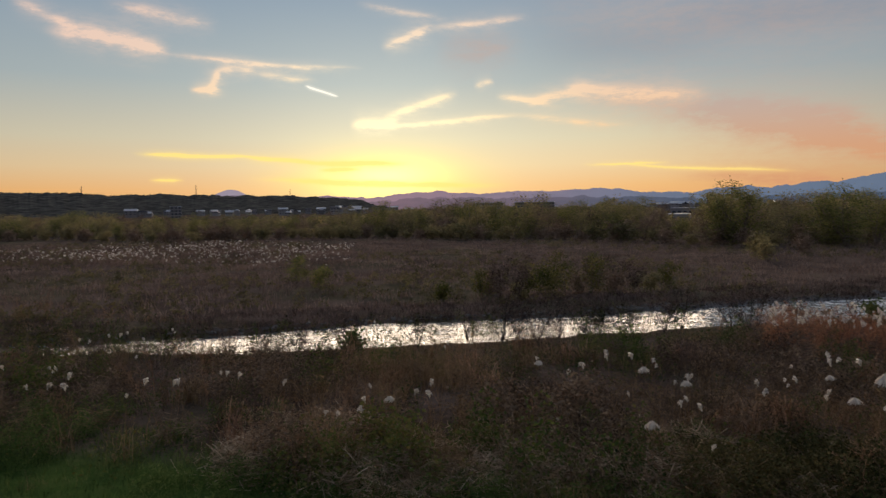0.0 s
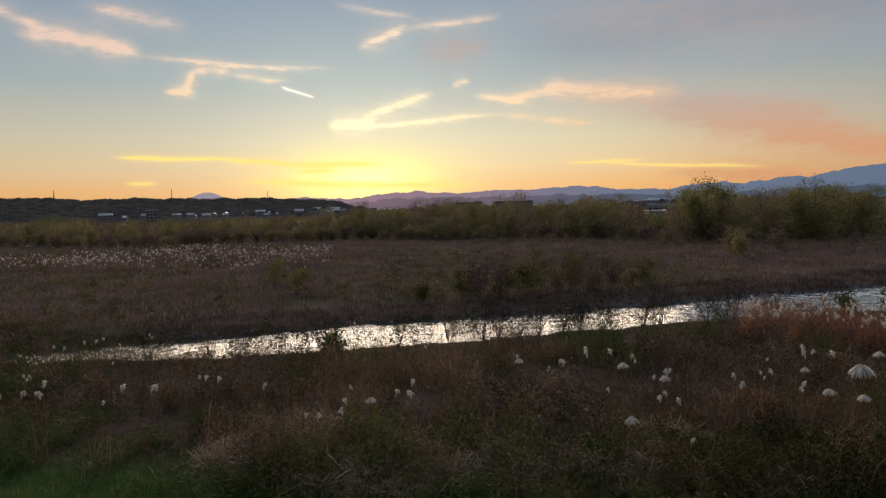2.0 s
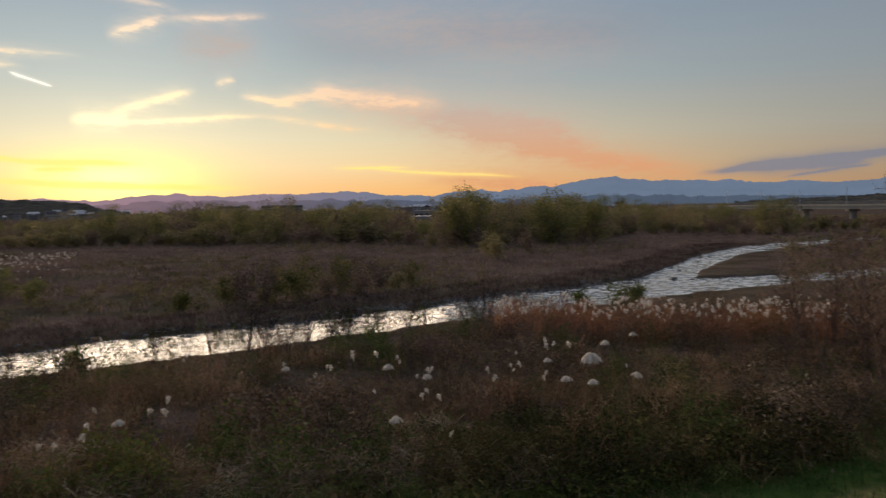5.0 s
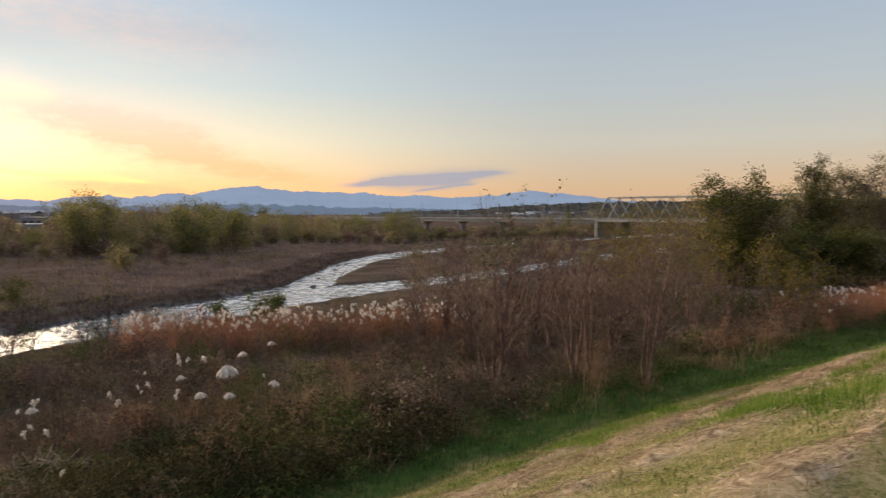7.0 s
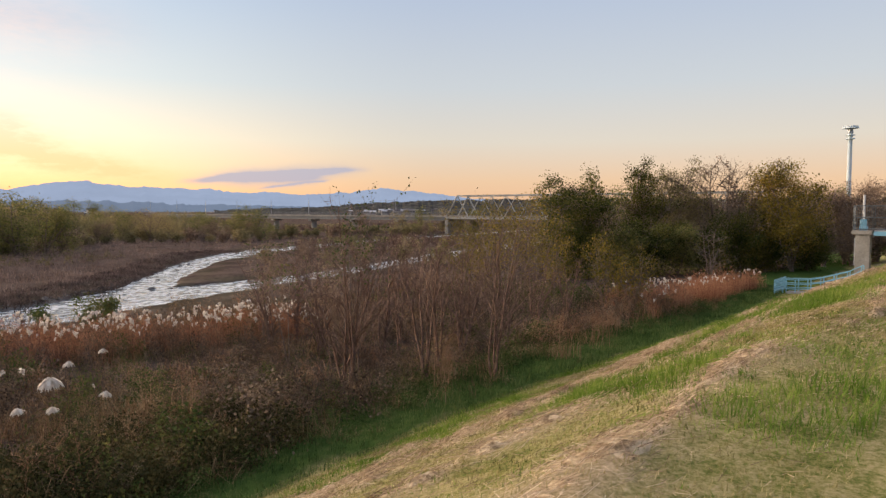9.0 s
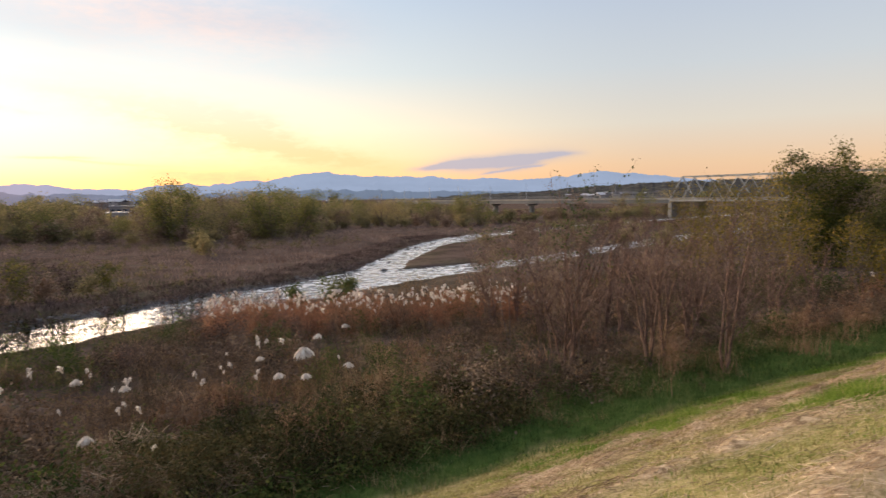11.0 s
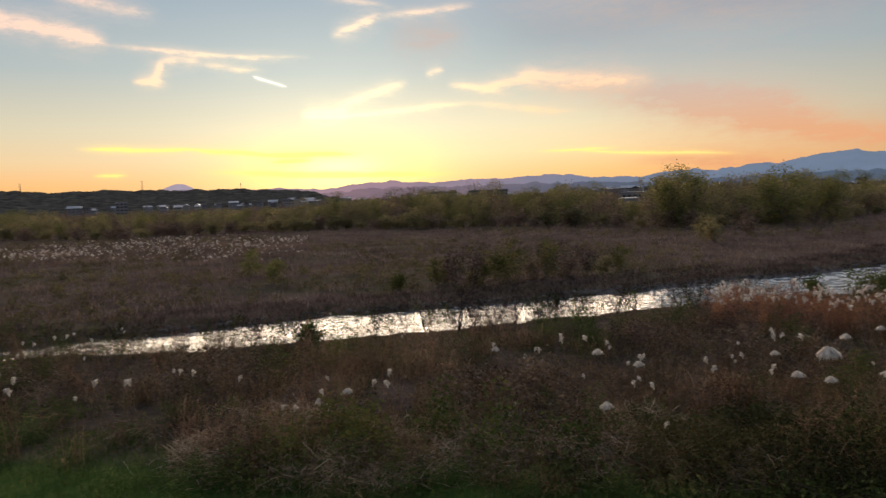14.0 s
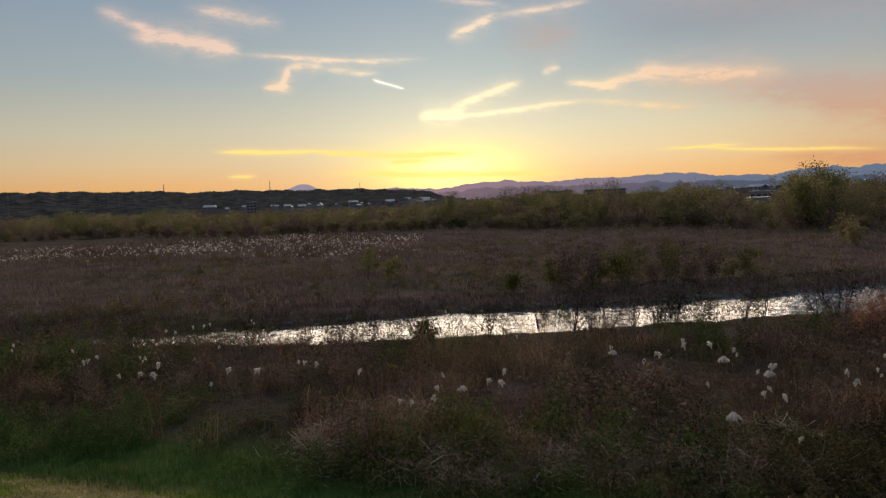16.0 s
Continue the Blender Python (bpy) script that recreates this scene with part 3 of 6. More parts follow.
GX = axis(-32, 66, 0.35, -4800, 4800)
GY = axis(-8, 62, 0.30, -4800, 4800)
gx, gy = np.meshgrid(GX, GY)
gz = land(gx, gy)
nx_, ny_ = len(GX), len(GY)
idx = np.arange(nx_ * ny_).reshape(ny_, nx_)
quads = np.stack([idx[:-1, :-1], idx[:-1, 1:], idx[1:, 1:], idx[1:, :-1]], -1).reshape(-1, 4)
ground = link_mesh("ground", np.stack([gx, gy, gz], -1).reshape(-1, 3), [quads], M_GROUND, smooth=True)
tagged(ground, "autumn flood plain with dry grass, turf and a mown levee", "ground", kind="structure")
s_all = levee_s(gx, gy)
mown_mask = sstep(foot_line(gx, gy) - s_all + (value_noise(gx * 0.8, gy * 0.8, 21) - 0.5) * 1.0, -0.3, 0.5)
u_all = NY * gx - NX * gy
strip_w = 2.2 + 3.0 * value_noise(u_all * 0.12, u_all * 0.0, 22) + 1.5 * sstep(u_all, 2, 14)
green_mask = sstep(strip_w - (s_all - foot_line(gx, gy)), -1.0, 1.0) * (1 - mown_mask)
green_mask = np.maximum(green_mask, 0.75 * sstep(value_noise(gx * 0.12, gy * 0.12, 23), 0.58, 0.75) * sstep(s_all, FOOT, FOOT + 2) * (0.25 + 0.75 * (gy < np.interp(gx, XS, NEAR_BANK))) * (1 - 0.85 * sstep(gx, 18, 26)))
wet_all = wet(gx, gy)
green_mask = np.maximum(green_mask, 0.14 * sstep(wet_all, -5.0, -1.5) * sstep(value_noise(gx * 0.3, gy * 0.3, 26), 0.25, 0.6))
gravel_mask = sstep(wet_all, -1.2, -0.5) * sstep(gy - np.interp(gx, XF, FAR_BANK) + 4, 0, 2) * sstep(value_noise(gx * 0.11, gy * 0.0, 25), 0.45, 0.65)
gravel_mask = np.maximum(gravel_mask, sstep(wet_all, -0.4, 0.0))
col = np.stack([mown_mask, green_mask, gravel_mask, np.ones_like(gx)], -1).reshape(-1, 4)
attr = ground.data.color_attributes.new("zone", "FLOAT_COLOR", "POINT")
attr.data.foreach_set("color", col.astype(np.float32).ravel())

raked = ground.data.attributes.new("raked", "FLOAT", "POINT")
raked.data.foreach_set("value", swath(gx, gy).astype(np.float32).ravel())

# the river's surface: one sheet at water level that ends inside the banks
wx = np.arange(-120, 260, 2.0)
wy0 = np.interp(wx, XS, NEAR_BANK) - 1.5
wy1 = np.interp(wx, XF, FAR_BANK) + 1.5
rows_w = 24
fr = np.linspace(0, 1, rows_w)[:, None]
WVx = np.repeat(wx[None, :], rows_w, 0)
WVy = wy0 + (wy1 - wy0) * fr
widx = np.arange(rows_w * len(wx)).reshape(rows_w, len(wx))
wq = np.stack([widx[:-1, :-1], widx[:-1, 1:], widx[1:, 1:], widx[1:, :-1]], -1).reshape(-1, 4)
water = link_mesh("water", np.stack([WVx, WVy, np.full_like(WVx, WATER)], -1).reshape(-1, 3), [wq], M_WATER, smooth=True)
tagged(water, "shallow rippled river reflecting the pale evening sky", "river", kind="structure")

# ---- far ridges ----
def ridge(name, label, table, dist, depth, base, material, seed, rough, kind="structure", category="mountains", step=0.12, tree_tops=0.0):
    """A mountain range: skyline elevations in degrees over azimuth, with folded flanks towards the eye."""
    azs = np.arange(table[0][0], table[-1][0], step)
    el = np.interp(azs, [p[0] for p in table], [p[1] for p in table])
    el = el + rough * ((value_noise(azs * 1.1, azs * 0, seed) - 0.5) + 0.55 * (value_noise(azs * 2.9, azs * 0, seed + 1) - 0.5)
                       + 0.3 * (value_noise(azs * 7.1, azs * 0, seed + 2) - 0.5))
    crest = EYE + dist * np.tan(np.radians(el))
    tops = dist * np.radians(rough * tree_tops) * (value_noise(azs * 19.0, azs * 0, seed + 3) - 0.5)
    n = 9
    V = []
    for k in range(n):
        f = k / (n - 1)
        fold = (value_noise(azs * 2.2 + f * 1.7, azs * 0.6 + f * 9, seed + 5) - 0.5)
        d = dist - depth * (1 - f) ** 1.3 + fold * depth * 0.06 * math.sin(math.pi * f)
        z = base + (crest - base) * f ** 0.8 * (1 + fold * 0.25 * math.sin(math.pi * f)) + (tops if k == n - 1 else 0.0)
        V.append(np.stack([-np.sin(np.radians(azs)) * d, np.cos(np.radians(azs)) * d, z], -1))
    V.append(np.stack([-np.sin(np.radians(azs)) * (dist + 60), np.cos(np.radians(azs)) * (dist + 60), np.full_like(azs, base)], -1))
    V = np.stack(V)
    i = np.arange(V.shape[0] * V.shape[1]).reshape(V.shape[:2])
    q = np.stack([i[:-1, :-1], i[1:, :-1], i[1:, 1:], i[:-1, 1:]], -1).reshape(-1, 4)
    return tagged(link_mesh(name, V.reshape(-1, 3), [q], material, smooth=True), label, category, kind=kind)


FAR_SKYLINE = [(-110, 0.7), (-80, 0.9), (-68, 0.8), (-64.8, 0.95), (-62.4, 1.3), (-59.4, 1.55), (-56.3, 1.85), (-53.6, 1.5), (-50, 1.3), (-46.7, 1.45),
               (-44.4, 1.45), (-42.5, 1.68), (-39.7, 1.8), (-36, 1.85), (-34.9, 2.0), (-34.3, 2.2), (-33.6, 2.1), (-31.9, 1.95), (-29.2, 1.5), (-27.5, 1.6),
               (-24.9, 1.18), (-23.2, 1.35), (-21.6, 1.3), (-19.6, 0.95), (-15, 1.1), (-12, 1.45), (-9, 1.22), (-5.8, 1.28), (-2.2, 1.12), (1, 1.4),
               (3.8, 1.2), (7, 0.85), (10.4, 1.05), (14, 0.95), (18.5, 1.15), (22, 0.95), (26, 0.6), (36, 0.7), (39, 1.6), (48, 2.0), (70, 1.0)]
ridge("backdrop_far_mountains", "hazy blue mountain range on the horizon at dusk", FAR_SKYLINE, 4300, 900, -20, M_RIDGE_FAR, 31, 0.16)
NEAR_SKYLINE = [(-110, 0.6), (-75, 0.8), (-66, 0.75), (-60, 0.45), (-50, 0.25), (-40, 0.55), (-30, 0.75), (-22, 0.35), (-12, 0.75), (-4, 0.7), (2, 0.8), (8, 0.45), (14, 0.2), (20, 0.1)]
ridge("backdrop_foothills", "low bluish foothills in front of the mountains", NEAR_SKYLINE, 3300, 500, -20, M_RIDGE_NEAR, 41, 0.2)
cone = [(15.4, 0.75), (16.3, 1.15), (17.0, 1.52), (17.35, 1.62), (17.85, 1.62), (18.2, 1.5), (19.0, 1.15), (20.2, 0.75)]
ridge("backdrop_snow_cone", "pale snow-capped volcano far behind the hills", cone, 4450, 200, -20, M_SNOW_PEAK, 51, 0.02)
HILL_WEST = [(5.5, 0.05), (7.0, 0.6), (9.0, 0.95), (12, 1.05), (14.6, 1.1), (18.8, 1.2), (22.6, 1.3), (26, 1.25), (29.2, 1.5), (32.3, 1.4), (35.2, 1.6), (37.7, 1.55), (44, 1.4), (60, 1.0)]
ridge("wooded_ridge_west", "dark wooded ridge against the sunset", HILL_WEST, 1500, 420, -4, M_WOODED, 61, 0.14, category="hill", step=0.025, tree_tops=0.5)
HILL_EAST = [(-100, 0.9), (-76, 1.0), (-66, 0.95), (-62, 0.9), (-58, 0.75), (-53, 0.45), (-48, 0.2), (-43, 0.02)]
ridge("wooded_hill_east", "dark wooded hill behind the bridge", HILL_EAST, 1300, 350, -4, M_WOODED, 71, 0.14, category="hill", step=0.025, tree_tops=0.5)

# ---- plant helpers: arrays of vertices, triangles and quads ----
def join(pieces):
    V, T, Q, n = [], [], [], 0
    for v, t, q in pieces:
        V.append(v)
        if len(t):
            T.append(np.asarray(t) + n)
        if len(q):
            Q.append(np.asarray(q) + n)
        n += len(v)
    return (np.concatenate(V), np.concatenate(T) if T else np.zeros((0, 3), int), np.concatenate(Q) if Q else np.zeros((0, 4), int))


def blades(P, h, yaw, lean, width):
    """Curved grass blades: two segments and a tip each."""
    n = len(P)
    d = np.stack([np.cos(yaw), np.sin(yaw), np.zeros(n)], -1)
    side = np.stack([-np.sin(yaw), np.cos(yaw), np.zeros(n)], -1) * (width / 2)[:, None]
    up = np.array([0, 0, 1.0])
    mid = P + d * (lean * h * 0.35)[:, None] + up * (h * (0.62 - 0.12 * lean))[:, None]
    tip = P + d * (lean * h)[:, None] + up * (h * (1.0 - 0.42 * lean ** 1.5))[:, None]
    V = np.stack([P - side, P + side, mid - side * 0.8, mid + side * 0.8, tip], 1).reshape(-1, 3)
    o = np.arange(n)[:, None] * 5
    return V, o + np.array([[2, 3, 4]]), o + np.array([[0, 1, 3, 2]])


def sticks(A, B, r0, r1):
    """Three-sided tapered twigs from A to B."""
    n = len(A)
    d = B - A
    d = d / np.maximum(np.linalg.norm(d, axis=1, keepdims=True), 1e-9)
    ref = np.where(np.abs(d[:, 2:3]) > 0.9, np.array([[1.0, 0, 0]]), np.array([[0, 0, 1.0]]))
    a = np.cross(d, ref)
    a /= np.linalg.norm(a, axis=1, keepdims=True)
    b = np.cross(d, a)
    ring = [a * math.cos(k * 2.0944) + b * math.sin(k * 2.0944) for k in range(3)]
    V = np.stack([A + r * r0[:, None] for r in ring] + [B + r * r1[:, None] for r in ring], 1).reshape(-1, 3)
    o = np.arange(n)[:, None] * 6
    return V, np.zeros((0, 3), int), np.concatenate([o + np.array([[k, (k + 1) % 3, 3 + (k + 1) % 3, 3 + k]]) for k in range(3)])


def ribbons(A, B, r0, r1, rng):
    """Flat strips from A to B, each turned at random about its length."""
    n = len(A)
    d = B - A
    e = np.cross(d, rng.normal(size=(n, 3)))
    e /= np.maximum(np.linalg.norm(e, axis=1, keepdims=True), 1e-9)
    V = np.stack([A - e * r0[:, None], A + e * r0[:, None], B + e * r1[:, None], B - e * r1[:, None]], 1).reshape(-1, 3)
    return V, np.zeros((0, 3), int), np.arange(n)[:, None] * 4 + np.array([[0, 1, 2, 3]])


def spikes(P, h, yaw, lean, width):
    """Short single-triangle blades."""
    n = len(P)
    side = np.stack([-np.sin(yaw), np.cos(yaw), np.zeros(n)], -1) * (width / 2)[:, None]
    tip = P + np.stack([np.cos(yaw) * lean * h, np.sin(yaw) * lean * h, h], -1)
    V = np.stack([P - side, P + side, tip], 1).reshape(-1, 3)
    return V, np.arange(n)[:, None] * 3 + np.array([[0, 1, 2]]), np.zeros((0, 4), int)


def leaf_quads(P, size, rng, droop=0.0, narrow=0.5):
    """Small folded leaves with random aims."""
    n = len(P)
    d = rng.normal(size=(n, 3))
    d[:, 2] -= droop
    d /= np.linalg.norm(d, axis=1, keepdims=True)
    e = np.cross(d, rng.normal(size=(n, 3)))
    e /= np.linalg.norm(e, axis=1, keepdims=True)
    s = size[:, None]
    V = np.stack([P, P + d * s * 0.5 + e * s * narrow * 0.5, P + d * s, P + d * s * 0.5 - e * s * narrow * 0.5], 1).reshape(-1, 3)
    return V, np.zeros((0, 3), int), np.arange(n)[:, None] * 4 + np.array([[0, 1, 2, 3]])


def scatter(protos, P, scale, rng, stretch=None):
    """Copies of prototype plants joined into one set of arrays."""
    which = rng.integers(0, len(protos), len(P))
    yaw = rng.uniform(0, 2 * math.pi, len(P))
    tall = np.ones(len(P)) if stretch is None else stretch
    out = []
    for k, (v, t, q) in enumerate(protos):
        sel = np.where(which == k)[0]
        if not len(sel):
            continue
        c, s = np.cos(yaw[sel])[:, None], np.sin(yaw[sel])[:, None]
        f = scale[sel][:, None]
        X = (v[None, :, 0] * c - v[None, :, 1] * s) * f
        Y = (v[None, :, 0] * s + v[None, :, 1] * c) * f
        Z = v[None, :, 2] * f * tall[sel][:, None]
        W = np.stack([X, Y, Z], -1) + P[sel][:, None, :]
        o = (np.arange(len(sel)) * len(v))[:, None, None]
        out.append((W.reshape(-1, 3), (t[None] + o).reshape(-1, 3) if len(t) else t, (q[None] + o).reshape(-1, 4) if len(q) else q))
    return join(out)


def put(name, arrays, material, label="", category="", parent=None, kind=""):
    v, t, q = arrays
    ob = link_mesh(name, v, [t, q], material, parent)
    return tagged(ob, label, category, kind=kind)


def on_land(x, y, sink=0.02):
    return np.stack([x, y, land(x, y) - sink], -1)


def weed_proto(rng, h, twigs, leaf, leaves_per=4):
    """A dead tall weed: a stem, side twigs and withered leaves or seed heads."""
    bend = rng.normal(size=2) * 0.24 * h
    top = np.array([bend[0], bend[1], h])
    mid = np.array([bend[0] * 0.3, bend[1] * 0.3, h * 0.55])
    A, B = [np.zeros(3), mid], [mid, top]
    r0, r1 = [0.008, 0.006], [0.006, 0.003]
    tips = [top]
    for _ in range(twigs):
        f = rng.uniform(0.3, 0.98)
        base = mid * (f / 0.55) if f < 0.55 else mid + (top - mid) * ((f - 0.55) / 0.45)
        a = rng.uniform(0, 2 * math.pi)
        ln = h * rng.uniform(0.12, 0.30) * (1.15 - 0.6 * f)
        tip = base + np.array([math.cos(a) * ln * 0.9, math.sin(a) * ln * 0.9, ln * rng.uniform(-0.1, 0.9)])
        A.append(base), B.append(tip), r0.append(0.004), r1.append(0.002)
        tips += [tip, base * 0.4 + tip * 0.6]
    tips = np.array(tips)
    P = np.repeat(tips, leaves_per, 0) + rng.normal(size=(len(tips) * leaves_per, 3)) * 0.035
    return join([sticks(np.array(A[:2]), np.array(B[:2]), np.array(r0[:2]), np.array(r1[:2])), ribbons(np.array(A[2:]), np.array(B[2:]), np.array(r0[2:]), np.array(r1[2:]), rng), leaf_quads(P, rng.uniform(0.5, 1.2, len(P)) * leaf, rng, 0.4)])


def tuft_proto(rng, n, h, lean, width, spread=0.12):
    P = np.zeros((n, 3))
    P[:, :2] = rng.normal(size=(n, 2)) * spread
    return blades(P, rng.uniform(0.55, 1.1, n) * h, rng.uniform(0, 2 * math.pi, n), rng.uniform(0.1, 1.0, n) * lean, rng.uniform(0.7, 1.3, n) * width)


def forb_proto(rng, n, h, leaf):
    P = rng.normal(size=(n, 3)) * np.array([0.22, 0.22, 0.0])
    P[:, 2] = rng.uniform(0.05, 1.0, n) ** 0.8 * h * np.exp(-(P[:, 0] ** 2 + P[:, 1] ** 2) / 0.16)
    return leaf_quads(P, rng.uniform(0.5, 1.3, n) * leaf, rng, 0.1, 0.55)


def plume_arrays(rng, length, strands=18):
    """A nodding feathery head: strands that rise together and droop to one side. Its foot is at the origin."""
    side = rng.uniform(0, 2 * math.pi)
    a = side + rng.normal(size=strands) * 0.45
    ln = length * rng.uniform(0.6, 1.0, strands)
    start = rng.uniform(0.0, 0.45, strands) * length
    base = np.stack([np.zeros(strands), np.zeros(strands), start], -1)
    d = np.stack([np.cos(a), np.sin(a), np.zeros(strands)], -1)
    up = np.array([0, 0, 1.0])
    reach = rng.uniform(0.15, 0.6, strands)[:, None] * ln[:, None]
    m1 = base + d * reach * 0.4 + up * (ln * 0.45)[:, None]
    m2 = base + d * reach * 0.9 + up * (ln * 0.55)[:, None]
    tip = base + d * reach * 1.2 + up * (ln * rng.uniform(0.15, 0.55, strands))[:, None]
    w = np.cross(d, up) * (length * 0.075) + rng.normal(size=(strands, 3)) * length * 0.04
    V = np.stack([base - w * 0.4, base + w * 0.4, m1 - w, m1 + w, m2 - w, m2 + w, tip], 1).reshape(-1, 3)
    o = np.arange(strands)[:, None] * 7
    return V, o + np.array([[4, 5, 6]]), np.concatenate([o + np.array([[0, 1, 3, 2]]), o + np.array([[2, 3, 5, 4]])])


def mop_arrays(rng, r, h, strands, bias=1.2):
    """A full silky head: strands rise from the stalk's tip, spread and hang over."""
    a = rng.uniform(0, 6.28) + rng.normal(size=strands) * bias
    f = rng.uniform(0.35, 1.0, strands)[:, None]
    d = np.stack([np.cos(a), np.sin(a), np.zeros(strands)], -1) * r * f
    up = np.array([0, 0, h])
    base = up * rng.uniform(0.0, 0.5, strands)[:, None]
    m1 = base * 0.6 + d * 0.4 + up * (0.95 - 0.25 * f)
    m2 = d * 0.85 + up * (0.95 - 0.45 * f)
    tip = d * 1.1 + up * (0.45 - 0.65 * f * rng.uniform(0.4, 1.0, strands)[:, None])
    w = np.cross(d, np.array([0, 0, 1.0]))
    w = w / np.maximum(np.linalg.norm(w, axis=1, keepdims=True), 1e-6) * r * 0.07 + rng.normal(size=(strands, 3)) * r * 0.05
    V = np.stack([base - w * 0.4, base + w * 0.4, m1 - w, m1 + w, m2 - w, m2 + w, tip], 1).reshape(-1, 3)
    o = np.arange(strands)[:, None] * 7
    return V, o + np.array([[4, 5, 6]]), np.concatenate([o + np.array([[0, 1, 3, 2]]), o + np.array([[2, 3, 5, 4]])])


def branching(rng, height, stems, spread, first, limbs, twigs, r, up=0.7):
    """Segments of a woody plant: stems, limbs and twigs, each a bent line. Returns ends, radii and twig points."""
    A, B, R0, R1, tips = [], [], [], [], []

    def line(p, d, length, r0, r1, pieces, wander):
        pts = [p]
        for k in range(pieces):
            d = d + rng.normal(size=3) * wander
            d /= np.linalg.norm(d)
            q = pts[-1] + d * length / pieces
            f0, f1 = k / pieces, (k + 1) / pieces
            A.append(pts[-1]), B.append(q)
            R0.append(r0 + (r1 - r0) * f0), R1.append(r0 + (r1 - r0) * f1)
            pts.append(q)
        return pts

    for _ in range(stems):
        a = rng.uniform(0, 2 * math.pi)
        lean = rng.uniform(0.2, 1.0) * spread if stems > 1 else rng.uniform(0, 0.08)
        d = np.array([math.cos(a) * lean, math.sin(a) * lean, 1.0])
        hh = height * rng.uniform(0.7, 1.0) if stems > 1 else height * 0.92
        stem = line(rng.normal(size=3) * np.array([0.05, 0.05, 0]) * height * 0.2 * (stems > 1), d / np.linalg.norm(d), hh, r, r * 0.22, 6, 0.07)
        for _k in range(limbs):
            f = rng.uniform(first, 0.98)
            i = min(int(f * 6), 5)
            p = stem[i] + (stem[i + 1] - stem[i]) * (f * 6 - i)
            b = rng.uniform(0, 2 * math.pi)
            d2 = np.array([math.cos(b), math.sin(b), up + rng.normal() * 0.2])
            ln = height * rng.uniform(0.22, 0.38) * (1.25 - 0.75 * f)
            limb = line(p, d2 / np.linalg.norm(d2), ln, r * 0.42 * (1.2 - f * 0.7), r * 0.10, 4, 0.16)
            tips.append(limb[-1])
            for _t in range(twigs):
                g = rng.uniform(0.3, 1.0)
                j = min(int(g * 4), 3)
                p2 = limb[j] + (limb[j + 1] - limb[j]) * (g * 4 - j)
                d3 = rng.normal(size=3) + np.array([0, 0, up * 0.8])
                tw = line(p2, d3 / np.linalg.norm(d3), ln * rng.uniform(0.25, 0.5), max(r * 0.12, 0.004), max(r * 0.05, 0.003), 2, 0.25)
                tips += [tw[-1], tw[-2]]
        tips.append(stem[-1])
    return np.array(A), np.array(B), np.array(R0), np.array(R1), np.array(tips)


def make_tree(name, label, category, rng, height, wood, foliage, stems=1, spread=0.3, first=0.3, limbs=12, twigs=5, r=0.12, up=0.7,
              per_tip=8, cluster=0.5, leaf=0.25, at=(0, 0, 0), droop=0.1, group="", fine_below=0.012, finest=0.0):
    """A tree or shrub: one mesh of wood, one crown of many small leaves."""
    A, B, R0, R1, tips = branching(rng, height, stems, spread, first, limbs, twigs, r, up)
    ob = thing(name, label, category, at, group)
    A, B, R0, R1 = (k[R0 > finest] for k in (A, B, R0, R1))
    thick = R0 > fine_below
    pieces = [sticks(A[thick], B[thick], R0[thick], R1[thick])]
    if (~thick).any():
        pieces.append(ribbons(A[~thick], B[~thick], R0[~thick], R1[~thick], rng))
    put("trunk", join(pieces), wood, parent=ob)
    if per_tip > 0:
        n = max(1, int(len(tips) * per_tip))
        way = rng.normal(size=(n, 3))
        way *= (rng.random(n) ** 0.4 / np.linalg.norm(way, axis=1))[:, None]
        P = tips[rng.integers(0, len(tips), n)] + way * cluster * 1.55 * np.array([1, 1, 0.8])
        P[:, 2] = np.maximum(P[:, 2], 0.1)
        put("crown", leaf_quads(P, rng.uniform(0.5, 1.3, n) * leaf, rng, droop, 0.6), foliage, parent=ob)
    return ob


def at_land(x, y, dz=-0.05):
    return (x, y, float(land(x, y)) + dz)


def polar(az, dist):
    return -math.sin(radians(az)) * dist, math.cos(radians(az)) * dist


def place(ob, x, y, scale=1.0, turn=0.0, dz=-0.05, wide=1.0):
    """Set a thing on the ground."""
    ob.matrix_basis = Matrix.Translation(at_land(x, y, dz)) @ Matrix.Rotation(turn, 4, "Z") @ Matrix.Diagonal((scale * wide, scale * wide, scale, 1))
    return ob


def again(ob, x, y, scale=1.0, turn=0.0, dz=-0.05, z=None, wide=1.0):
    ob.scale = (1, 1, 1)
    c = copy_thing(ob, Matrix())
    c.matrix_basis = Matrix.Translation((x, y, z) if z is not None else at_land(x, y, dz)) @ Matrix.Rotation(turn, 4, "Z") @ Matrix.Diagonal((scale * wide, scale * wide, scale, 1))
    return c


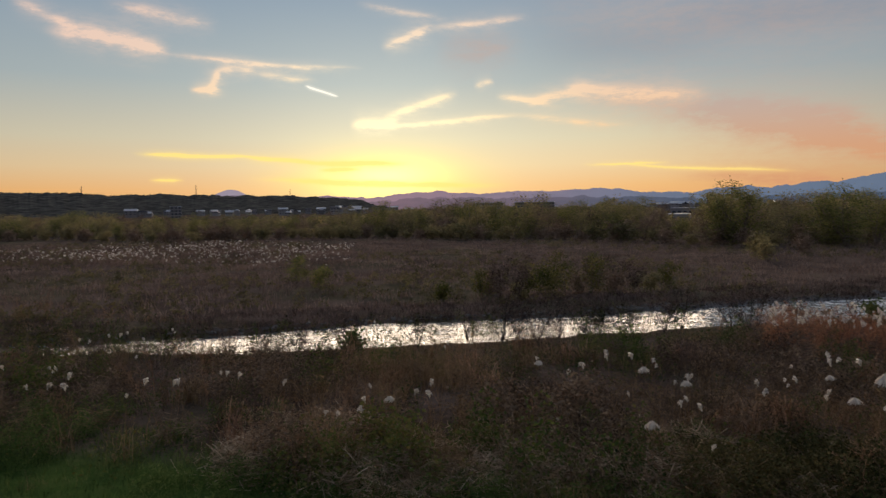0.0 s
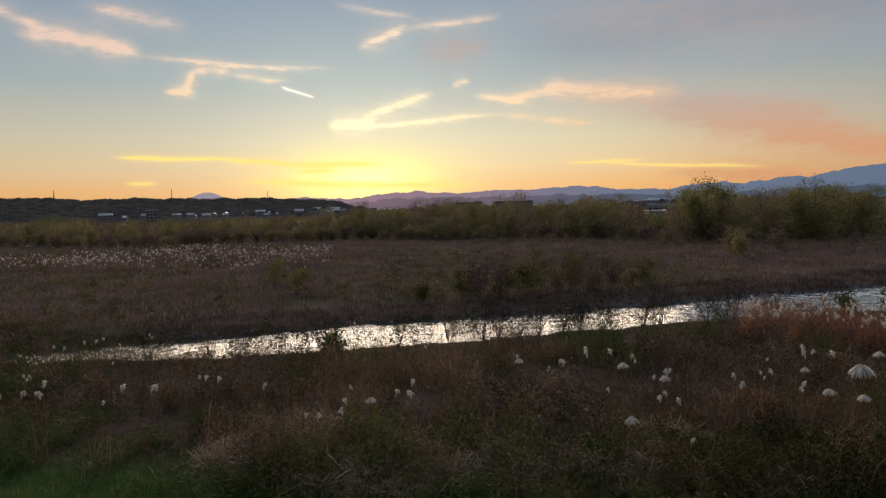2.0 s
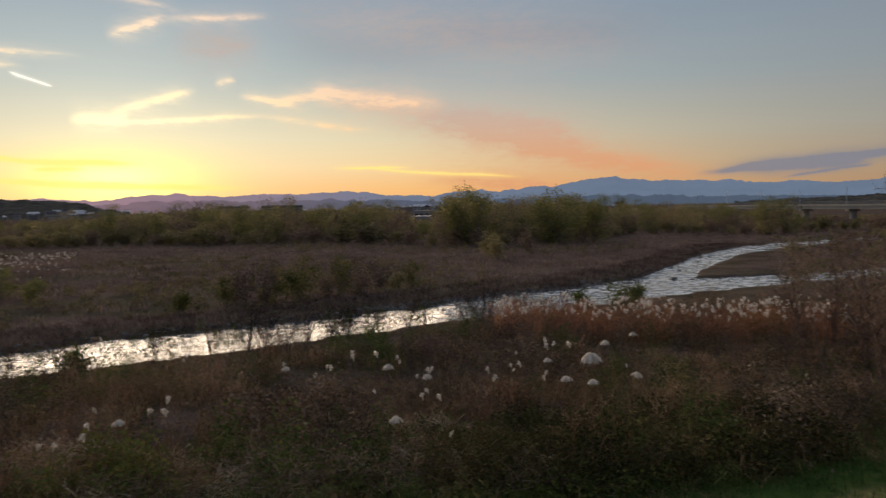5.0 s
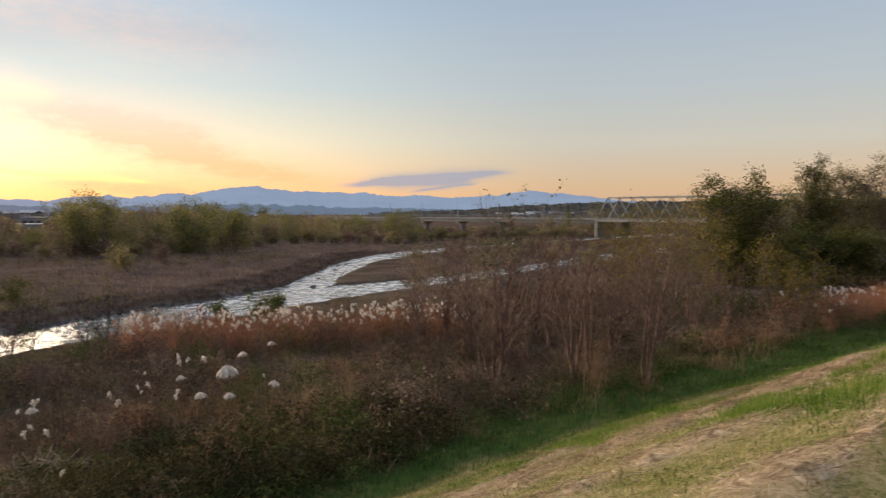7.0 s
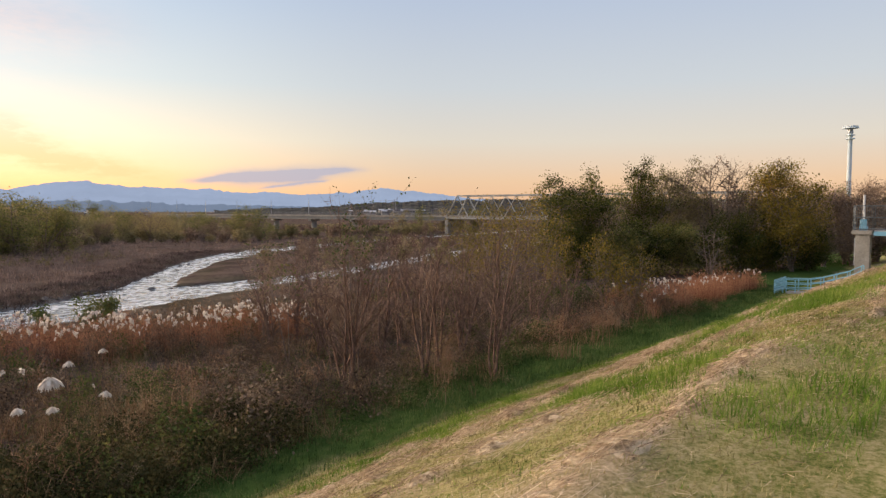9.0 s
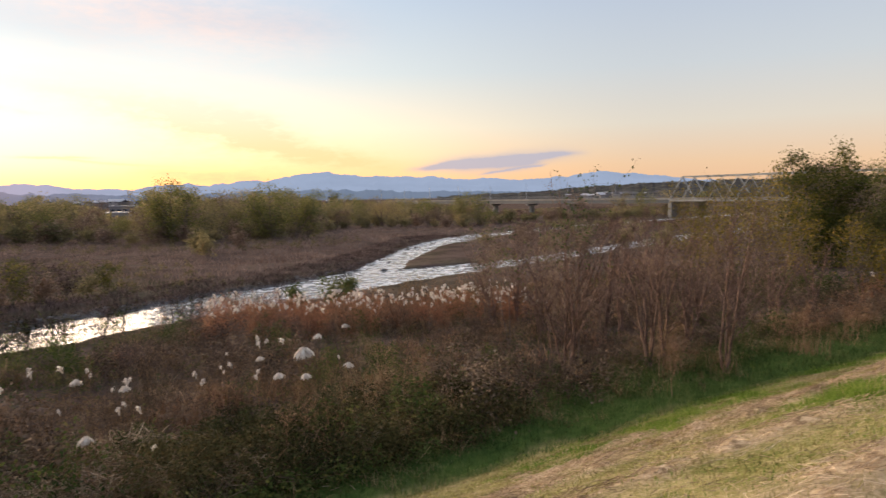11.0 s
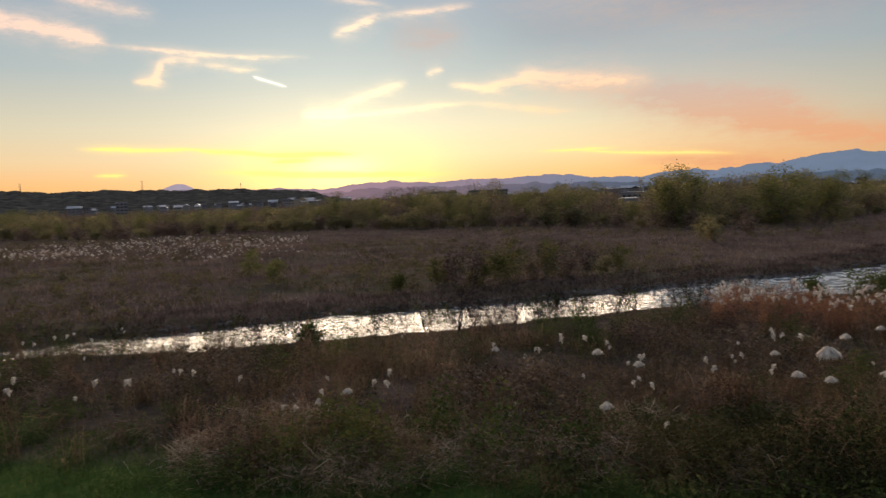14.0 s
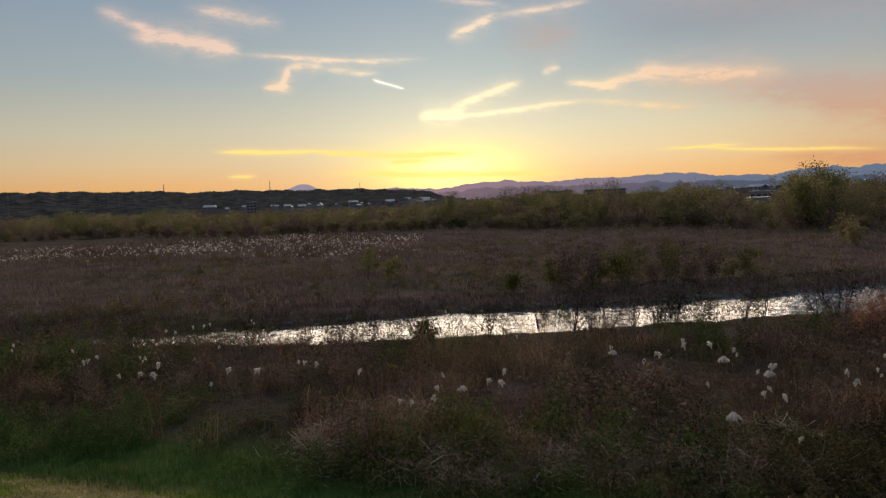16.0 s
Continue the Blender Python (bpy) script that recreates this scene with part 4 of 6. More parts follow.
# ---- big trees beyond the shrubs, beside the levee ----
R = np.random.default_rng(21)
x, y = polar(-71.6, 66)
make_tree("broadleaf_tree", "dense round dark green tree with yellowing leaves", "tree", R, 10.6, M_BARK, M_DARKLEAF, 6, 0.50, 0.12, 18, 8, 0.13, 0.5, 11.0, 0.5, 0.19, at_land(x, y))
x, y = polar(-73.6, 70)
make_tree("broadleaf_tree", "brown twiggy tree with few remaining leaves", "tree", R, 10.4, M_BARK, M_BROWNLEAF, 4, 0.30, 0.2, 18, 7, 0.13, 0.8, 2.4, 0.45, 0.18, at_land(x, y))
for az_, d_, h_, leaf_, n_ in ((-76.8, 76, 10.4, M_DARKLEAF, 5.5), (-79.8, 80, 11.6, M_WILLOW, 3.6), (-81.8, 84, 9.8, M_WILLOW, 2.2), (-83.7, 80, 11.8, M_BROWNLEAF, 1.2), (-85.2, 90, 8.2, M_DARKLEAF, 2.6)):
    x, y = polar(az_, d_)
    make_tree("tall_tree", "tall half-bare tree with thinning autumn leaves", "tree", R, h_ * 1.02, M_BARK, leaf_, 4, 0.26, 0.12, 22, 8, 0.20, 0.9, n_ * 2.6, 0.36, 0.15, at_land(x, y), group="half-bare trees beside the levee")
x, y = polar(-88.2, 80)
make_tree("broadleaf_tree", "dense green tree turning gold at the top", "tree", R, 11.6, M_BARK, M_GOLDLEAF, 6, 0.50, 0.12, 18, 8, 0.13, 0.6, 13.0, 0.55, 0.19, at_land(x, y))
x, y = polar(-86.2, 84)
make_tree("broadleaf_tree", "low dense dark green tree", "tree", R, 7.0, M_BARK, M_DARKLEAF, 5, 0.55, 0.05, 14, 6, 0.1, 0.4, 8.0, 0.6, 0.26, at_land(x, y))
for az_, d_, h_ in ((-90.3, 88, 9.2), (-92.0, 92, 8.6), (-93.6, 98, 8.8), (-95.5, 96, 7.6)):
    x, y = polar(az_, d_)
    make_tree("brown_tree", "brown nearly leafless tree beyond the sluice", "tree", R, h_ * 1.1, M_BARK, M_BROWNLEAF, 6, 0.5, 0.1, 16, 7, 0.16, 0.7, 8.0, 0.45, 0.17, at_land(x, y), group="brown trees beyond the sluice")
for az_, d_, h_ in ((-72.2, 64, 4.6), (-75.2, 68, 5.2), (-77.8, 70, 5.5), (-80.2, 72, 5.0), (-82.0, 74, 5.6), (-84.4, 78, 5.2), (-85.8, 79, 4.8), (-89.2, 82, 4.4)):
    x, y = polar(az_, d_)
    make_tree("undergrowth_bush", "dense dark bush under the tall trees", "bush", R, h_ * 1.15, M_BARK, M_DARKLEAF if R.random() < 0.7 else M_OLIVE, 7, 0.8, 0.03, 10, 5, 0.06, 0.4, 11.0, 0.5, 0.20, at_land(x, y), group="bushes under the trees")
for k, az_ in enumerate((-72.6, -74.4, -76.0, -78.4, -80.4, -82.4, -84.2, -86.0, -90.0, -91.6, -93.4)):
    x, y = polar(az_, 94 + (k * 5) % 9)
    make_tree("rear_tree", "twiggy brown and olive tree behind the front row", "tree", R, 8.6 + (k * 7 % 5) * 0.25, M_BARK, (M_BROWNLEAF, M_DARKLEAF, M_OLIVE)[k % 3], 6, 0.55, 0.05, 14, 6, 0.13, 0.6, 8.0, 0.55, 0.22, at_land(x, y), fine_below=0.02, group="trees behind the front row")
x, y = polar(-82.6, 62)
make_tree("bare_tree", "pale leafless tree in front of dark trees", "tree", R, 6.4, M_PALE_BARK, M_BROWNLEAF, 3, 0.35, 0.2, 12, 6, 0.065, 0.7, 0.0, 0.3, 0.1, at_land(x, y))
for az_, d_, h_ in ((-66.0, 42, 7.4), (-67.6, 46, 8.0), (-68.8, 50, 7.6), (-64.2, 44, 7.2), (-65.0, 52, 7.2), (-68.2, 56, 7.0), (-63.4, 50, 5.6), (-70.4, 48, 5.4), (-74.6, 44, 4.8), (-76.8, 43, 4.4)):
    x, y = polar(az_, d_)
    make_tree("yellow_leaved_tree", "slender young tree with sparse yellow leaves", "tree", R, h_, M_BARK, M_GOLDLEAF, 4, 0.35, 0.2, 12, 6, 0.05, 0.8, 2.6, 0.34, 0.125, at_land(x, y), group="yellow-leaved young trees")

# ---- slender saplings at the foot of the levee ----
SAPLINGS = [(-53.8, 24.3, 7.0), (-53.1, 24.8, 6.2), (-59.9, 26.1, 6.4), (-61.0, 26.8, 5.8), (-65.5, 25.8, 6.4), (-47.5, 31, 4.6), (-49.5, 34, 4.8), (-51.5, 30, 5.6),
            (-56.3, 29, 5.8), (-57.8, 31, 5.4), (-62.8, 30, 5.6), (-63.6, 33, 5.0), (-55.0, 34, 5.2), (-60.4, 35, 5.4), (-58.8, 38, 5.0), (-66.8, 33, 5.0), (-69.0, 37, 4.6), (-71.5, 40, 4.2)]
for az_, d_, h_ in SAPLINGS:
    x, y = polar(az_, d_)
    make_tree("sapling", "slender leafless sapling with reddish brown twigs", "sapling", R, h_, M_TWIG, M_BROWNLEAF, 4, 0.22, 0.2, 11, 4, 0.056, 1.2, 0.35, 0.12, 0.07, at_land(x, y), group="saplings at the foot of the levee")
for az_, d_, h_ in ((-53.4, 24.5, 7.3), (-54.3, 25.0, 6.9), (-48.8, 27.5, 6.2)):
    x, y = polar(az_, d_)
    make_tree("leafy_sapling", "slender sapling with a few leaves at its top", "sapling", R, h_, M_BARK, M_FORB, 2, 0.18, 0.62, 8, 5, 0.026, 0.9, 1.6, 0.12, 0.10, at_land(x, y), group="saplings with leaves at the top")

# thicket of bare shrubs behind them
n = 30
az_ = R.uniform(-73, -46, n)
d_ = R.uniform(27, 62, n)
protos = []
for k in range(6):
    A, B, R0, R1, tips = branching(R, 3.6, 7, 0.35, 0.25, 7, 4, 0.016, 1.0)
    P = np.repeat(tips, 1, 0) + R.normal(size=(len(tips), 3)) * 0.08
    protos.append(join([ribbons(A, B, np.maximum(R0, 0.006), np.maximum(R1, 0.005), R), leaf_quads(P, R.uniform(0.05, 0.11, len(P)), R, 0.3)]))
px, py = -np.sin(np.radians(az_)) * d_, np.cos(np.radians(az_)) * d_
keep = (wet(px, py) < -1.0) & (levee_s(px, py) > FOOT + 4.5 + 0.05 * px)
P = on_land(px[keep], py[keep])
put("bare_shrub_thicket", scatter(protos, P, R.uniform(0.75, 1.35, len(P)), R), M_BROWNLEAF, "thicket of leafless reddish brown shrubs", "shrubs", kind="stuff")

# ---- line of willows and scrub across the river ----
PROTO_FAR = []
for k in range(4):
    PROTO_FAR.append(make_tree("willow", "dull olive willow in the far tree line", "tree", R, 7.0, M_BARK, M_WILLOW, 6, 0.55, 0.05, 9, 4, 0.08, 0.8, 4.0, 0.42, 0.22, fine_below=0.03, finest=0.012, group="willows across the river"))
for k in range(2):
    PROTO_FAR.append(make_tree("brown_scrub_tree", "brown twiggy tree in the far tree line", "tree", R, 6.5, M_BARK, M_BROWNLEAF, 6, 0.5, 0.06, 9, 4, 0.08, 0.8, 3.6, 0.42, 0.21, fine_below=0.03, finest=0.012, group="willows across the river"))
for k in range(2):
    PROTO_FAR.append(make_tree("dark_tree", "dense dark green tree in the far tree line", "tree", R, 7.5, M_BARK, M_OLIVE, 5, 0.6, 0.04, 11, 4, 0.1, 0.5, 7.0, 0.55, 0.20, fine_below=0.03, finest=0.012, group="willows across the river"))
PROTO_BUSH = []
for k in range(3):
    PROTO_BUSH.append(make_tree("scrub_bush", "low olive brown bush at the edge of the field", "bush", R, 3.0, M_BARK, M_WILLOW if k else M_BROWNLEAF, 7, 0.75, 0.03, 6, 3, 0.03, 0.5, 3.2, 0.3, 0.27, fine_below=0.03, finest=0.012, group="bushes across the river"))
# the line of the wood's edge over azimuth, and how high its tops stand
EDGE_AZ = [-66, -50, -45, -36, -29, -22, -14, -7, 7, 20, 31, 42]
EDGE_D = [190, 160, 146, 140, 118, 108, 120, 130, 142, 142, 178, 190]
TOP_AZ = [-66, -49.2, -47, -44.2, -41.4, -38.6, -34.9, -33.6, -32.2, -30, -27, -25.7, -24.2, -22.3, -20.3, -19.6, -17.8, -17.4, -16.2, -14.3, -11.2, -8.5, -5.7, -1.2, 1.8, 5, 7.4, 11, 15.4, 20.4, 26.3, 31.5, 42]
TOP_EL = [-1.4, -1.15, -0.85, -0.45, -0.1, 0, 0, -0.05, 0.35, 0.82, 0.57, 0.25, 0.55, 1.2, 0.45, -0.85, -0.95, -0.2, 0.15, 0.42, 0.38, 0.05, 0.3, 0.42, 0.22, 0.12, -0.26, -0.25, -0.34, -0.4, -0.1, -0.05, -0.1]
used = set()
for row, (back, share) in enumerate(((6, 0.72), (16, 0.95), (30, 1.0), (50, 1.05))):
    a = -64.0 + row * 0.4
    while a < 43:
        d = float(np.interp(a, EDGE_AZ, EDGE_D)) + back + R.uniform(-5, 5)
        swell = float(value_noise(np.array(a * 0.55), np.array(0.0), 90)) * 0.6 + float(value_noise(np.array(a * 1.6), np.array(3.0), 91)) * 0.4
        el = float(np.interp(a, TOP_AZ, TOP_EL)) + R.normal() * 0.10 - 0.30 + 0.45 * swell
        h = max(1.8, (EYE + d * math.tan(radians(el)) - 0.4) * share)
        kindly = float(value_noise(np.array(a * 0.8), np.array(row * 0.35), 92)) + R.normal() * 0.12
        pick = int(R.integers(4, 6)) if kindly < 0.33 else (int(R.integers(6, 8)) if kindly > 0.70 else int(R.integers(0, 4)))
        x, y = polar(a, d)
        base = 7.5 if pick > 5 else (6.5 if pick > 3 else 7.0)
        if pick in used:
            again(PROTO_FAR[pick], x, y, h / base * 1.12, R.uniform(0, 6.28), wide=R.uniform(1.05, 1.5))
        else:
            used.add(pick)
            place(PROTO_FAR[pick], x, y, h / base * 1.12, R.uniform(0, 6.28), wide=R.uniform(1.05, 1.5))
        a += math.degrees(R.uniform(3.6, 6.0) / d) * (1.0 if row < 3 else 1.2)
# taller trees that stand out of the line
for az_, d_, h_, pick in ((-22.9, 110, 7.6, 7), (-22.2, 113, 8.2, 6), (-21.6, 111, 7.0, 7), (-29.8, 112, 7.6, 6), (-28.6, 114, 7.0, 7), (-31.4, 114, 7.0, 6), (-32.4, 116, 6.6, 7), (-26.6, 124, 7.2, 1), (-33.4, 250, 8.4, 6), (-34.6, 255, 8.6, 7), (-6.9, 136, 8.2, 0), (-13.8, 128, 7.6, 2), (-44.6, 150, 6.4, 6), (-46.4, 152, 6.4, 7),
                         (6.2, 150, 6.8, 6), (8.4, 148, 6.4, 0), (-2.2, 140, 7.2, 1)):
    x, y = polar(az_, d_)
    again(PROTO_FAR[pick], x, y, h_ / (7.5 if pick > 5 else 7.0) * 1.12, R.uniform(0, 6.28), wide=1.15)
a, first3 = -62.0, set()
while a < 42:
    d = float(np.interp(a, EDGE_AZ, EDGE_D)) + R.uniform(-3, 3)
    x, y = polar(a, d)
    k = int(R.integers(0, 3))
    if float(wet(np.array(x), np.array(y))) < -2:
        sc = R.uniform(0.6, 1.2)
        if k in first3:
            again(PROTO_BUSH[k], x, y, sc, R.uniform(0, 6.28), wide=1.5)
        else:
            first3.add(k)
            place(PROTO_BUSH[k], x, y, sc, R.uniform(0, 6.28))
    a += math.degrees(R.uniform(1.8, 4.0) / d)
# single bushes out in the field and on the island
for az_, d_, sc in ((-27.0, 92, 0.8), (-24.6, 80, 0.9), (-24.0, 84, 1.0), (-3.3, 49, 0.5), (-5.8, 46.5, 0.45), (-8.0, 48, 0.55), (-13.3, 49, 0.6), (-10.5, 48, 0.5), (-16, 52, 0.5), (-47, 86, 0.7), (-50, 90, 0.8), (12, 62, 0.4), (10.5, 60, 0.35), (-52, 78, 0.8), (-55, 74, 0.9), (-58, 80, 1.0), (-61, 78, 1.0)):
    x, y = polar(az_, d_)
    again(PROTO_BUSH[int(R.integers(0, 3))], x, y, sc, R.uniform(0, 6.28))

# woods and scrub reaching back to the town
n = 3400
az_ = R.uniform(-66, 44, n)
d_ = np.interp(az_, EDGE_AZ, EDGE_D) + 40 + 330 * R.random(n) ** 1.4
x, y = -np.sin(np.radians(az_)) * d_, np.cos(np.radians(az_)) * d_
hh = np.minimum(EYE + d_ * np.tan(np.radians(np.interp(az_, TOP_AZ, TOP_EL) - 0.25)), 8.5) * R.uniform(0.6, 1.0, n)
ok = (wet(x, y) < -3) & (hh > 1.5) & (np.abs(x - 170) > 9)
x, y, hh = x[ok], y[ok], hh[ok]
def far_crown(rng):
    P = rng.normal(size=(44, 3)) * np.array([0.40, 0.40, 0.0])
    P[:, 2] = rng.uniform(0.05, 1.0, 44) * np.exp(-(P[:, 0] ** 2 + P[:, 1] ** 2) * 0.9)
    return leaf_quads(P, rng.uniform(0.10, 0.28, 44), rng, 0.0, 0.7)
WOOD = [far_crown(R) for _ in range(5)]
put("far_woods", scatter(WOOD, on_land(x, y), hh, R), M_WILLOW, "dark scrub woods between the river and the town", "woods", kind="stuff")

# brown scrub on the bar between the arms and along the bank towards the bridge
n = 5200
x, y = R.uniform(50, 290, n), R.uniform(20, 190, n)
ok = (wet(x, y) < -0.8) & ((y < np.interp(x, XF, FAR_BANK)) | (x > 120)) & (y < 0.9 * x) & (R.random(n) < 0.12 + 0.95 * sstep(x - 0.25 * np.maximum(y - 50, 0), 56, 74)) & (levee_s(x, y) > FOOT + 16)
x, y = x[ok], y[ok]
tone = value_noise(x * 0.07, y * 0.07, 95) + R.normal(size=len(x)) * 0.1
hh = np.minimum(R.uniform(1.0, 2.3, len(x)) * (0.6 + 0.8 * sstep(x, 66, 110)) * (0.7 + 0.6 * tone), np.maximum(0.9, EYE - 0.4 - 0.033 * np.hypot(x, y)))
SCRUB = []
for k in range(5):
    A, B, R0, R1, tips = branching(R, 1.0, 6, 0.6, 0.1, 5, 3, 0.02, 0.9)
    tips = tips[R.random(len(tips)) < 0.55]
    SCRUB.append(join([ribbons(A[R0 > 0.004], B[R0 > 0.004], R0[R0 > 0.004], R1[R0 > 0.004], R), leaf_quads(tips, R.uniform(0.06, 0.15, len(tips)), R, 0.0, 0.7)]))
for sel, mat_, label_ in ((tone < 0.62, M_TWIG, "reddish brown scrub on the gravel bar"), (tone >= 0.62, M_WILLOW, "olive scrub on the gravel bar")):
    put("bar_scrub", scatter(SCRUB, on_land(x[sel], y[sel]), hh[sel], R), mat_, label_, "scrub", kind="stuff")

# ---- bridge over the river, pale girders and a truss ----
def bridge():
    root = thing("road_bridge", "pale grey girder bridge with a steel truss on round concrete piers", "bridge")
    base, way = Vector((168.0, 87.0, 0)), Vector((0.13, 0.99, 0)).normalized()
    turn = Matrix.Rotation(math.atan2(way.y, way.x), 4, "Z")

    def on(along, across=0.0, z=0.0):
        p = base + way * along + Vector((-way.y, way.x, 0)) * across
        return Vector((p.x, p.y, z))

    def beam(name, a0, a1, across, z0, z1, wide, mat):
        part(name, box(on((a0 + a1) / 2, across, (z0 + z1) / 2), (a1 - a0, wide, z1 - z0), turn), mat, root)
    deck = 4.75
    beam("deck_slab", -130, 150, 0, deck - 0.25, deck, 5.2, M_CONCRETE)
    for side in (-1, 1):
        beam("girder", 2.4, 150, side * 2.2, deck - 1.15, deck - 0.26, 0.3, M_MESH)
        beam("kerb", -130, 150, side * 2.5, deck + 0.003, deck + 0.22, 0.2, M_CONCRETE)
        bm = bmesh.new()
        for k in range(2, 60):
            bar(bm, on(k * 2.5, side * 2.55, deck + 0.2), on(k * 2.5, side * 2.55, deck + 1.0), 0.04, sides=4)
        for z in (0.6, 1.0):
            bar(bm, on(4.5, side * 2.55, deck + z), on(148, side * 2.55, deck + z), 0.045, sides=4)
        part("railing", bm, M_MESH, root)
    for k in range(8):
        a = 20.2 + 18.1 * k
        bm = bmesh.new()
        bar(bm, on(a, 0, -1.5), on(a, 0, deck - 1.9), 0.95, 0.9, 14)
        add_box(bm, on(a, 0, deck - 1.5), (1.1, 4.2, 0.6), turn, 0.08)
        part("pier", bm, M_CONCRETE, root)
    top = 10.25
    for side in (-1, 1):
        n, span = 11, 7.6
        lower = [on(2.2 - k * span, side * 2.6, deck - 0.5) for k in range(n + 1)]
        upper = [on(2.2 - (k + 0.5) * span, side * 2.6, top) for k in range(n)]
        part("lower_chord", box((lower[0] + lower[n]) / 2, (span * n, 0.35, 0.42), turn), M_TRUSS, root)
        part("upper_chord", box((upper[0] + upper[n - 1]) / 2, (span * (n - 1), 0.32, 0.36), turn), M_TRUSS, root)
        for k in range(n):
            for q in (lower[k], lower[k + 1]):
                part("diagonal", bar(bmesh.new(), q, upper[k], 0.2 if k == 0 else 0.13, sides=4), M_TRUSS, root)
    for k in range(n):
        part("cross_brace", bar(bmesh.new(), on(2.2 - (k + 0.5) * span, -2.6, top), on(2.2 - (k + 0.5) * span, 2.6, top), 0.11, sides=4), M_TRUSS, root)
    for a in (2.3, 2.2 - n * span):
        part("truss_pier", box(on(a, 0, 1.2), (1.1, 4.6, 5.2), turn, 0.2), M_CONCRETE, root)
    # catenary-like slim poles along the deck
    for k in range(8):
        bm = bmesh.new()
        bar(bm, on(20.2 + k * 18.1, 2.3, deck), on(20.2 + k * 18.1, 2.3, deck + 5.0), 0.10, 0.06, 6)
        part("pole", bm, M_STEEL, root)
    return root


bridge()

# ---- sluice gate pier with its walkway, stairs and fence ----
def sluice():
    px, py = polar(-92.62, 60)
    out = Vector((NX, NY, 0))            # towards the river
    along = Vector((NY, -NX, 0))
    at = Vector((px, py, 0))
    turn = Matrix.Rotation(math.atan2(-out.x, out.y), 4, "Z")
    deck = 4.82
    root = thing("sluice_gate", "concrete sluice pier with mesh-fenced walkway and light blue beams", "sluice gate")

    def p(o, a, z):
        q = at + out * o + along * a
        return Vector((q.x, q.y, z))
    low = float(land(px, py)) - 0.8
    part("pier", box(p(0, 0, (low + deck - 0.3) / 2), (1.0, 0.95, deck - 0.3 - low), turn, 0.05), M_CONCRETE, root)
    bm = box(p(0.05, 0, deck - 0.15), (1.30, 1.30, 0.3), turn, 0.03)
    part("pier_cap", bm, M_CONCRETE, root)
    bm = bmesh.new()
    add_box(bm, p(-5.9, 0, deck - 0.03), (1.3, 10.4, 0.06), turn)
    part("walkway_deck", bm, M_STEEL, root)
    for a in (-0.6, 0.6):
        part("walkway_beam", box(p(-5.9, a, deck - 0.22), (0.16, 10.4, 0.30), turn), M_BLUE, root)
    # fence panels of thin bars
    def panel(o0, a0, o1, a1, name):
        bm = bmesh.new()
        q0, q1 = p(o0, a0, deck), p(o1, a1, deck)
        n = max(2, int((q1 - q0).length / 0.12))
        for k in range(n + 1):
            q = q0.lerp(q1, k / n)
            bar(bm, q, q + Vector((0, 0, 1.8)), 0.03 if k % 10 == 0 else 0.008, sides=4)
        for z in (0.1, 0.95, 1.8):
            bar(bm, q0 + Vector((0, 0, z)), q1 + Vector((0, 0, z)), 0.03, sides=4)
        part(name, bm, M_MESH, root)
    panel(0.62, -0.62, 0.62, 0.62, "fence_panel")
    for a in (-0.62, 0.62):
        panel(0.62, a, -0.62, a, "fence_panel")
        panel(-0.62, a, -11.0, a, "fence_panel")
    # hoist on the pier: a blue gearbox with a white spindle tube
    bm = box(p(0, -0.25, deck + 0.55), (0.42, 0.42, 0.55), turn, 0.06)
    add_box(bm, p(0, -0.25, deck + 0.15), (0.5, 0.5, 0.3), turn, 0.03)
    hoist = part("hoist", bm, M_BLUE, root)
    bm = bmesh.new()
    bar(bm, p(0, -0.25, deck + 0.8), p(0, -0.25, deck + 2.6), 0.085, 0.075, 10)
    bm2 = part("spindle_tube", bm, M_PALEROOF, root, "white spindle tube")
    # depth gauge board and a small blue cabinet on the pier's side
    part("gauge_board", box(p(0.52, -0.35, deck - 1.6), (0.16, 0.04, 2.0), turn), M_PALEROOF, root, "white depth gauge board")
    part("cabinet", box(p(-0.2, 0.72, deck - 2.0), (0.4, 0.35, 1.0), turn, 0.03), M_BLUE, root)
    # stairs with blue rails down the slope
    st = thing("slope_stairs", "concrete stairs with light blue handrails on the levee slope", "stairs")
    for k in range(14):
        o = -0.2 + k * 0.36
        q = p(o, -1.7, 0)
        z = float(land(q.x, q.y)) + 0.06
        part("step", box((q.x, q.y, z - 0.1), (1.3, 0.42, 0.3), turn, 0.02), M_CONCRETE, st)
    for a in (-2.3, -1.1):
        posts = []
        for k in range(7):
            q = p(-0.2 + k * 0.85, a, 0)
            g = Vector((q.x, q.y, float(land(q.x, q.y))))
            part("post", bar(bmesh.new(), g - Vector((0, 0, 0.2)), g + Vector((0, 0, 1.05)), 0.035, sides=6), M_BLUE, st)
            posts.append(g)
        for f in (0.35, 0.7, 1.05):
            bm = bmesh.new()
            for q0, q1 in zip(posts, posts[1:]):
                bar(bm, q0 + Vector((0, 0, f)), q1 + Vector((0, 0, f)), 0.03, sides=6)
            part("handrail", bm, M_BLUE, st)
    # blue panel fence at the foot
    fence = thing("foot_fence", "light blue steel fence at the foot of the levee", "fence")
    for k in range(9):
        q = p(5.2, -3.6 + k * 0.45, 0)
        z = float(land(q.x, q.y))
        part("post", bar(bmesh.new(), (q.x, q.y, z - 0.2), (q.x, q.y, z + 1.05), 0.04, sides=6), M_BLUE, fence)
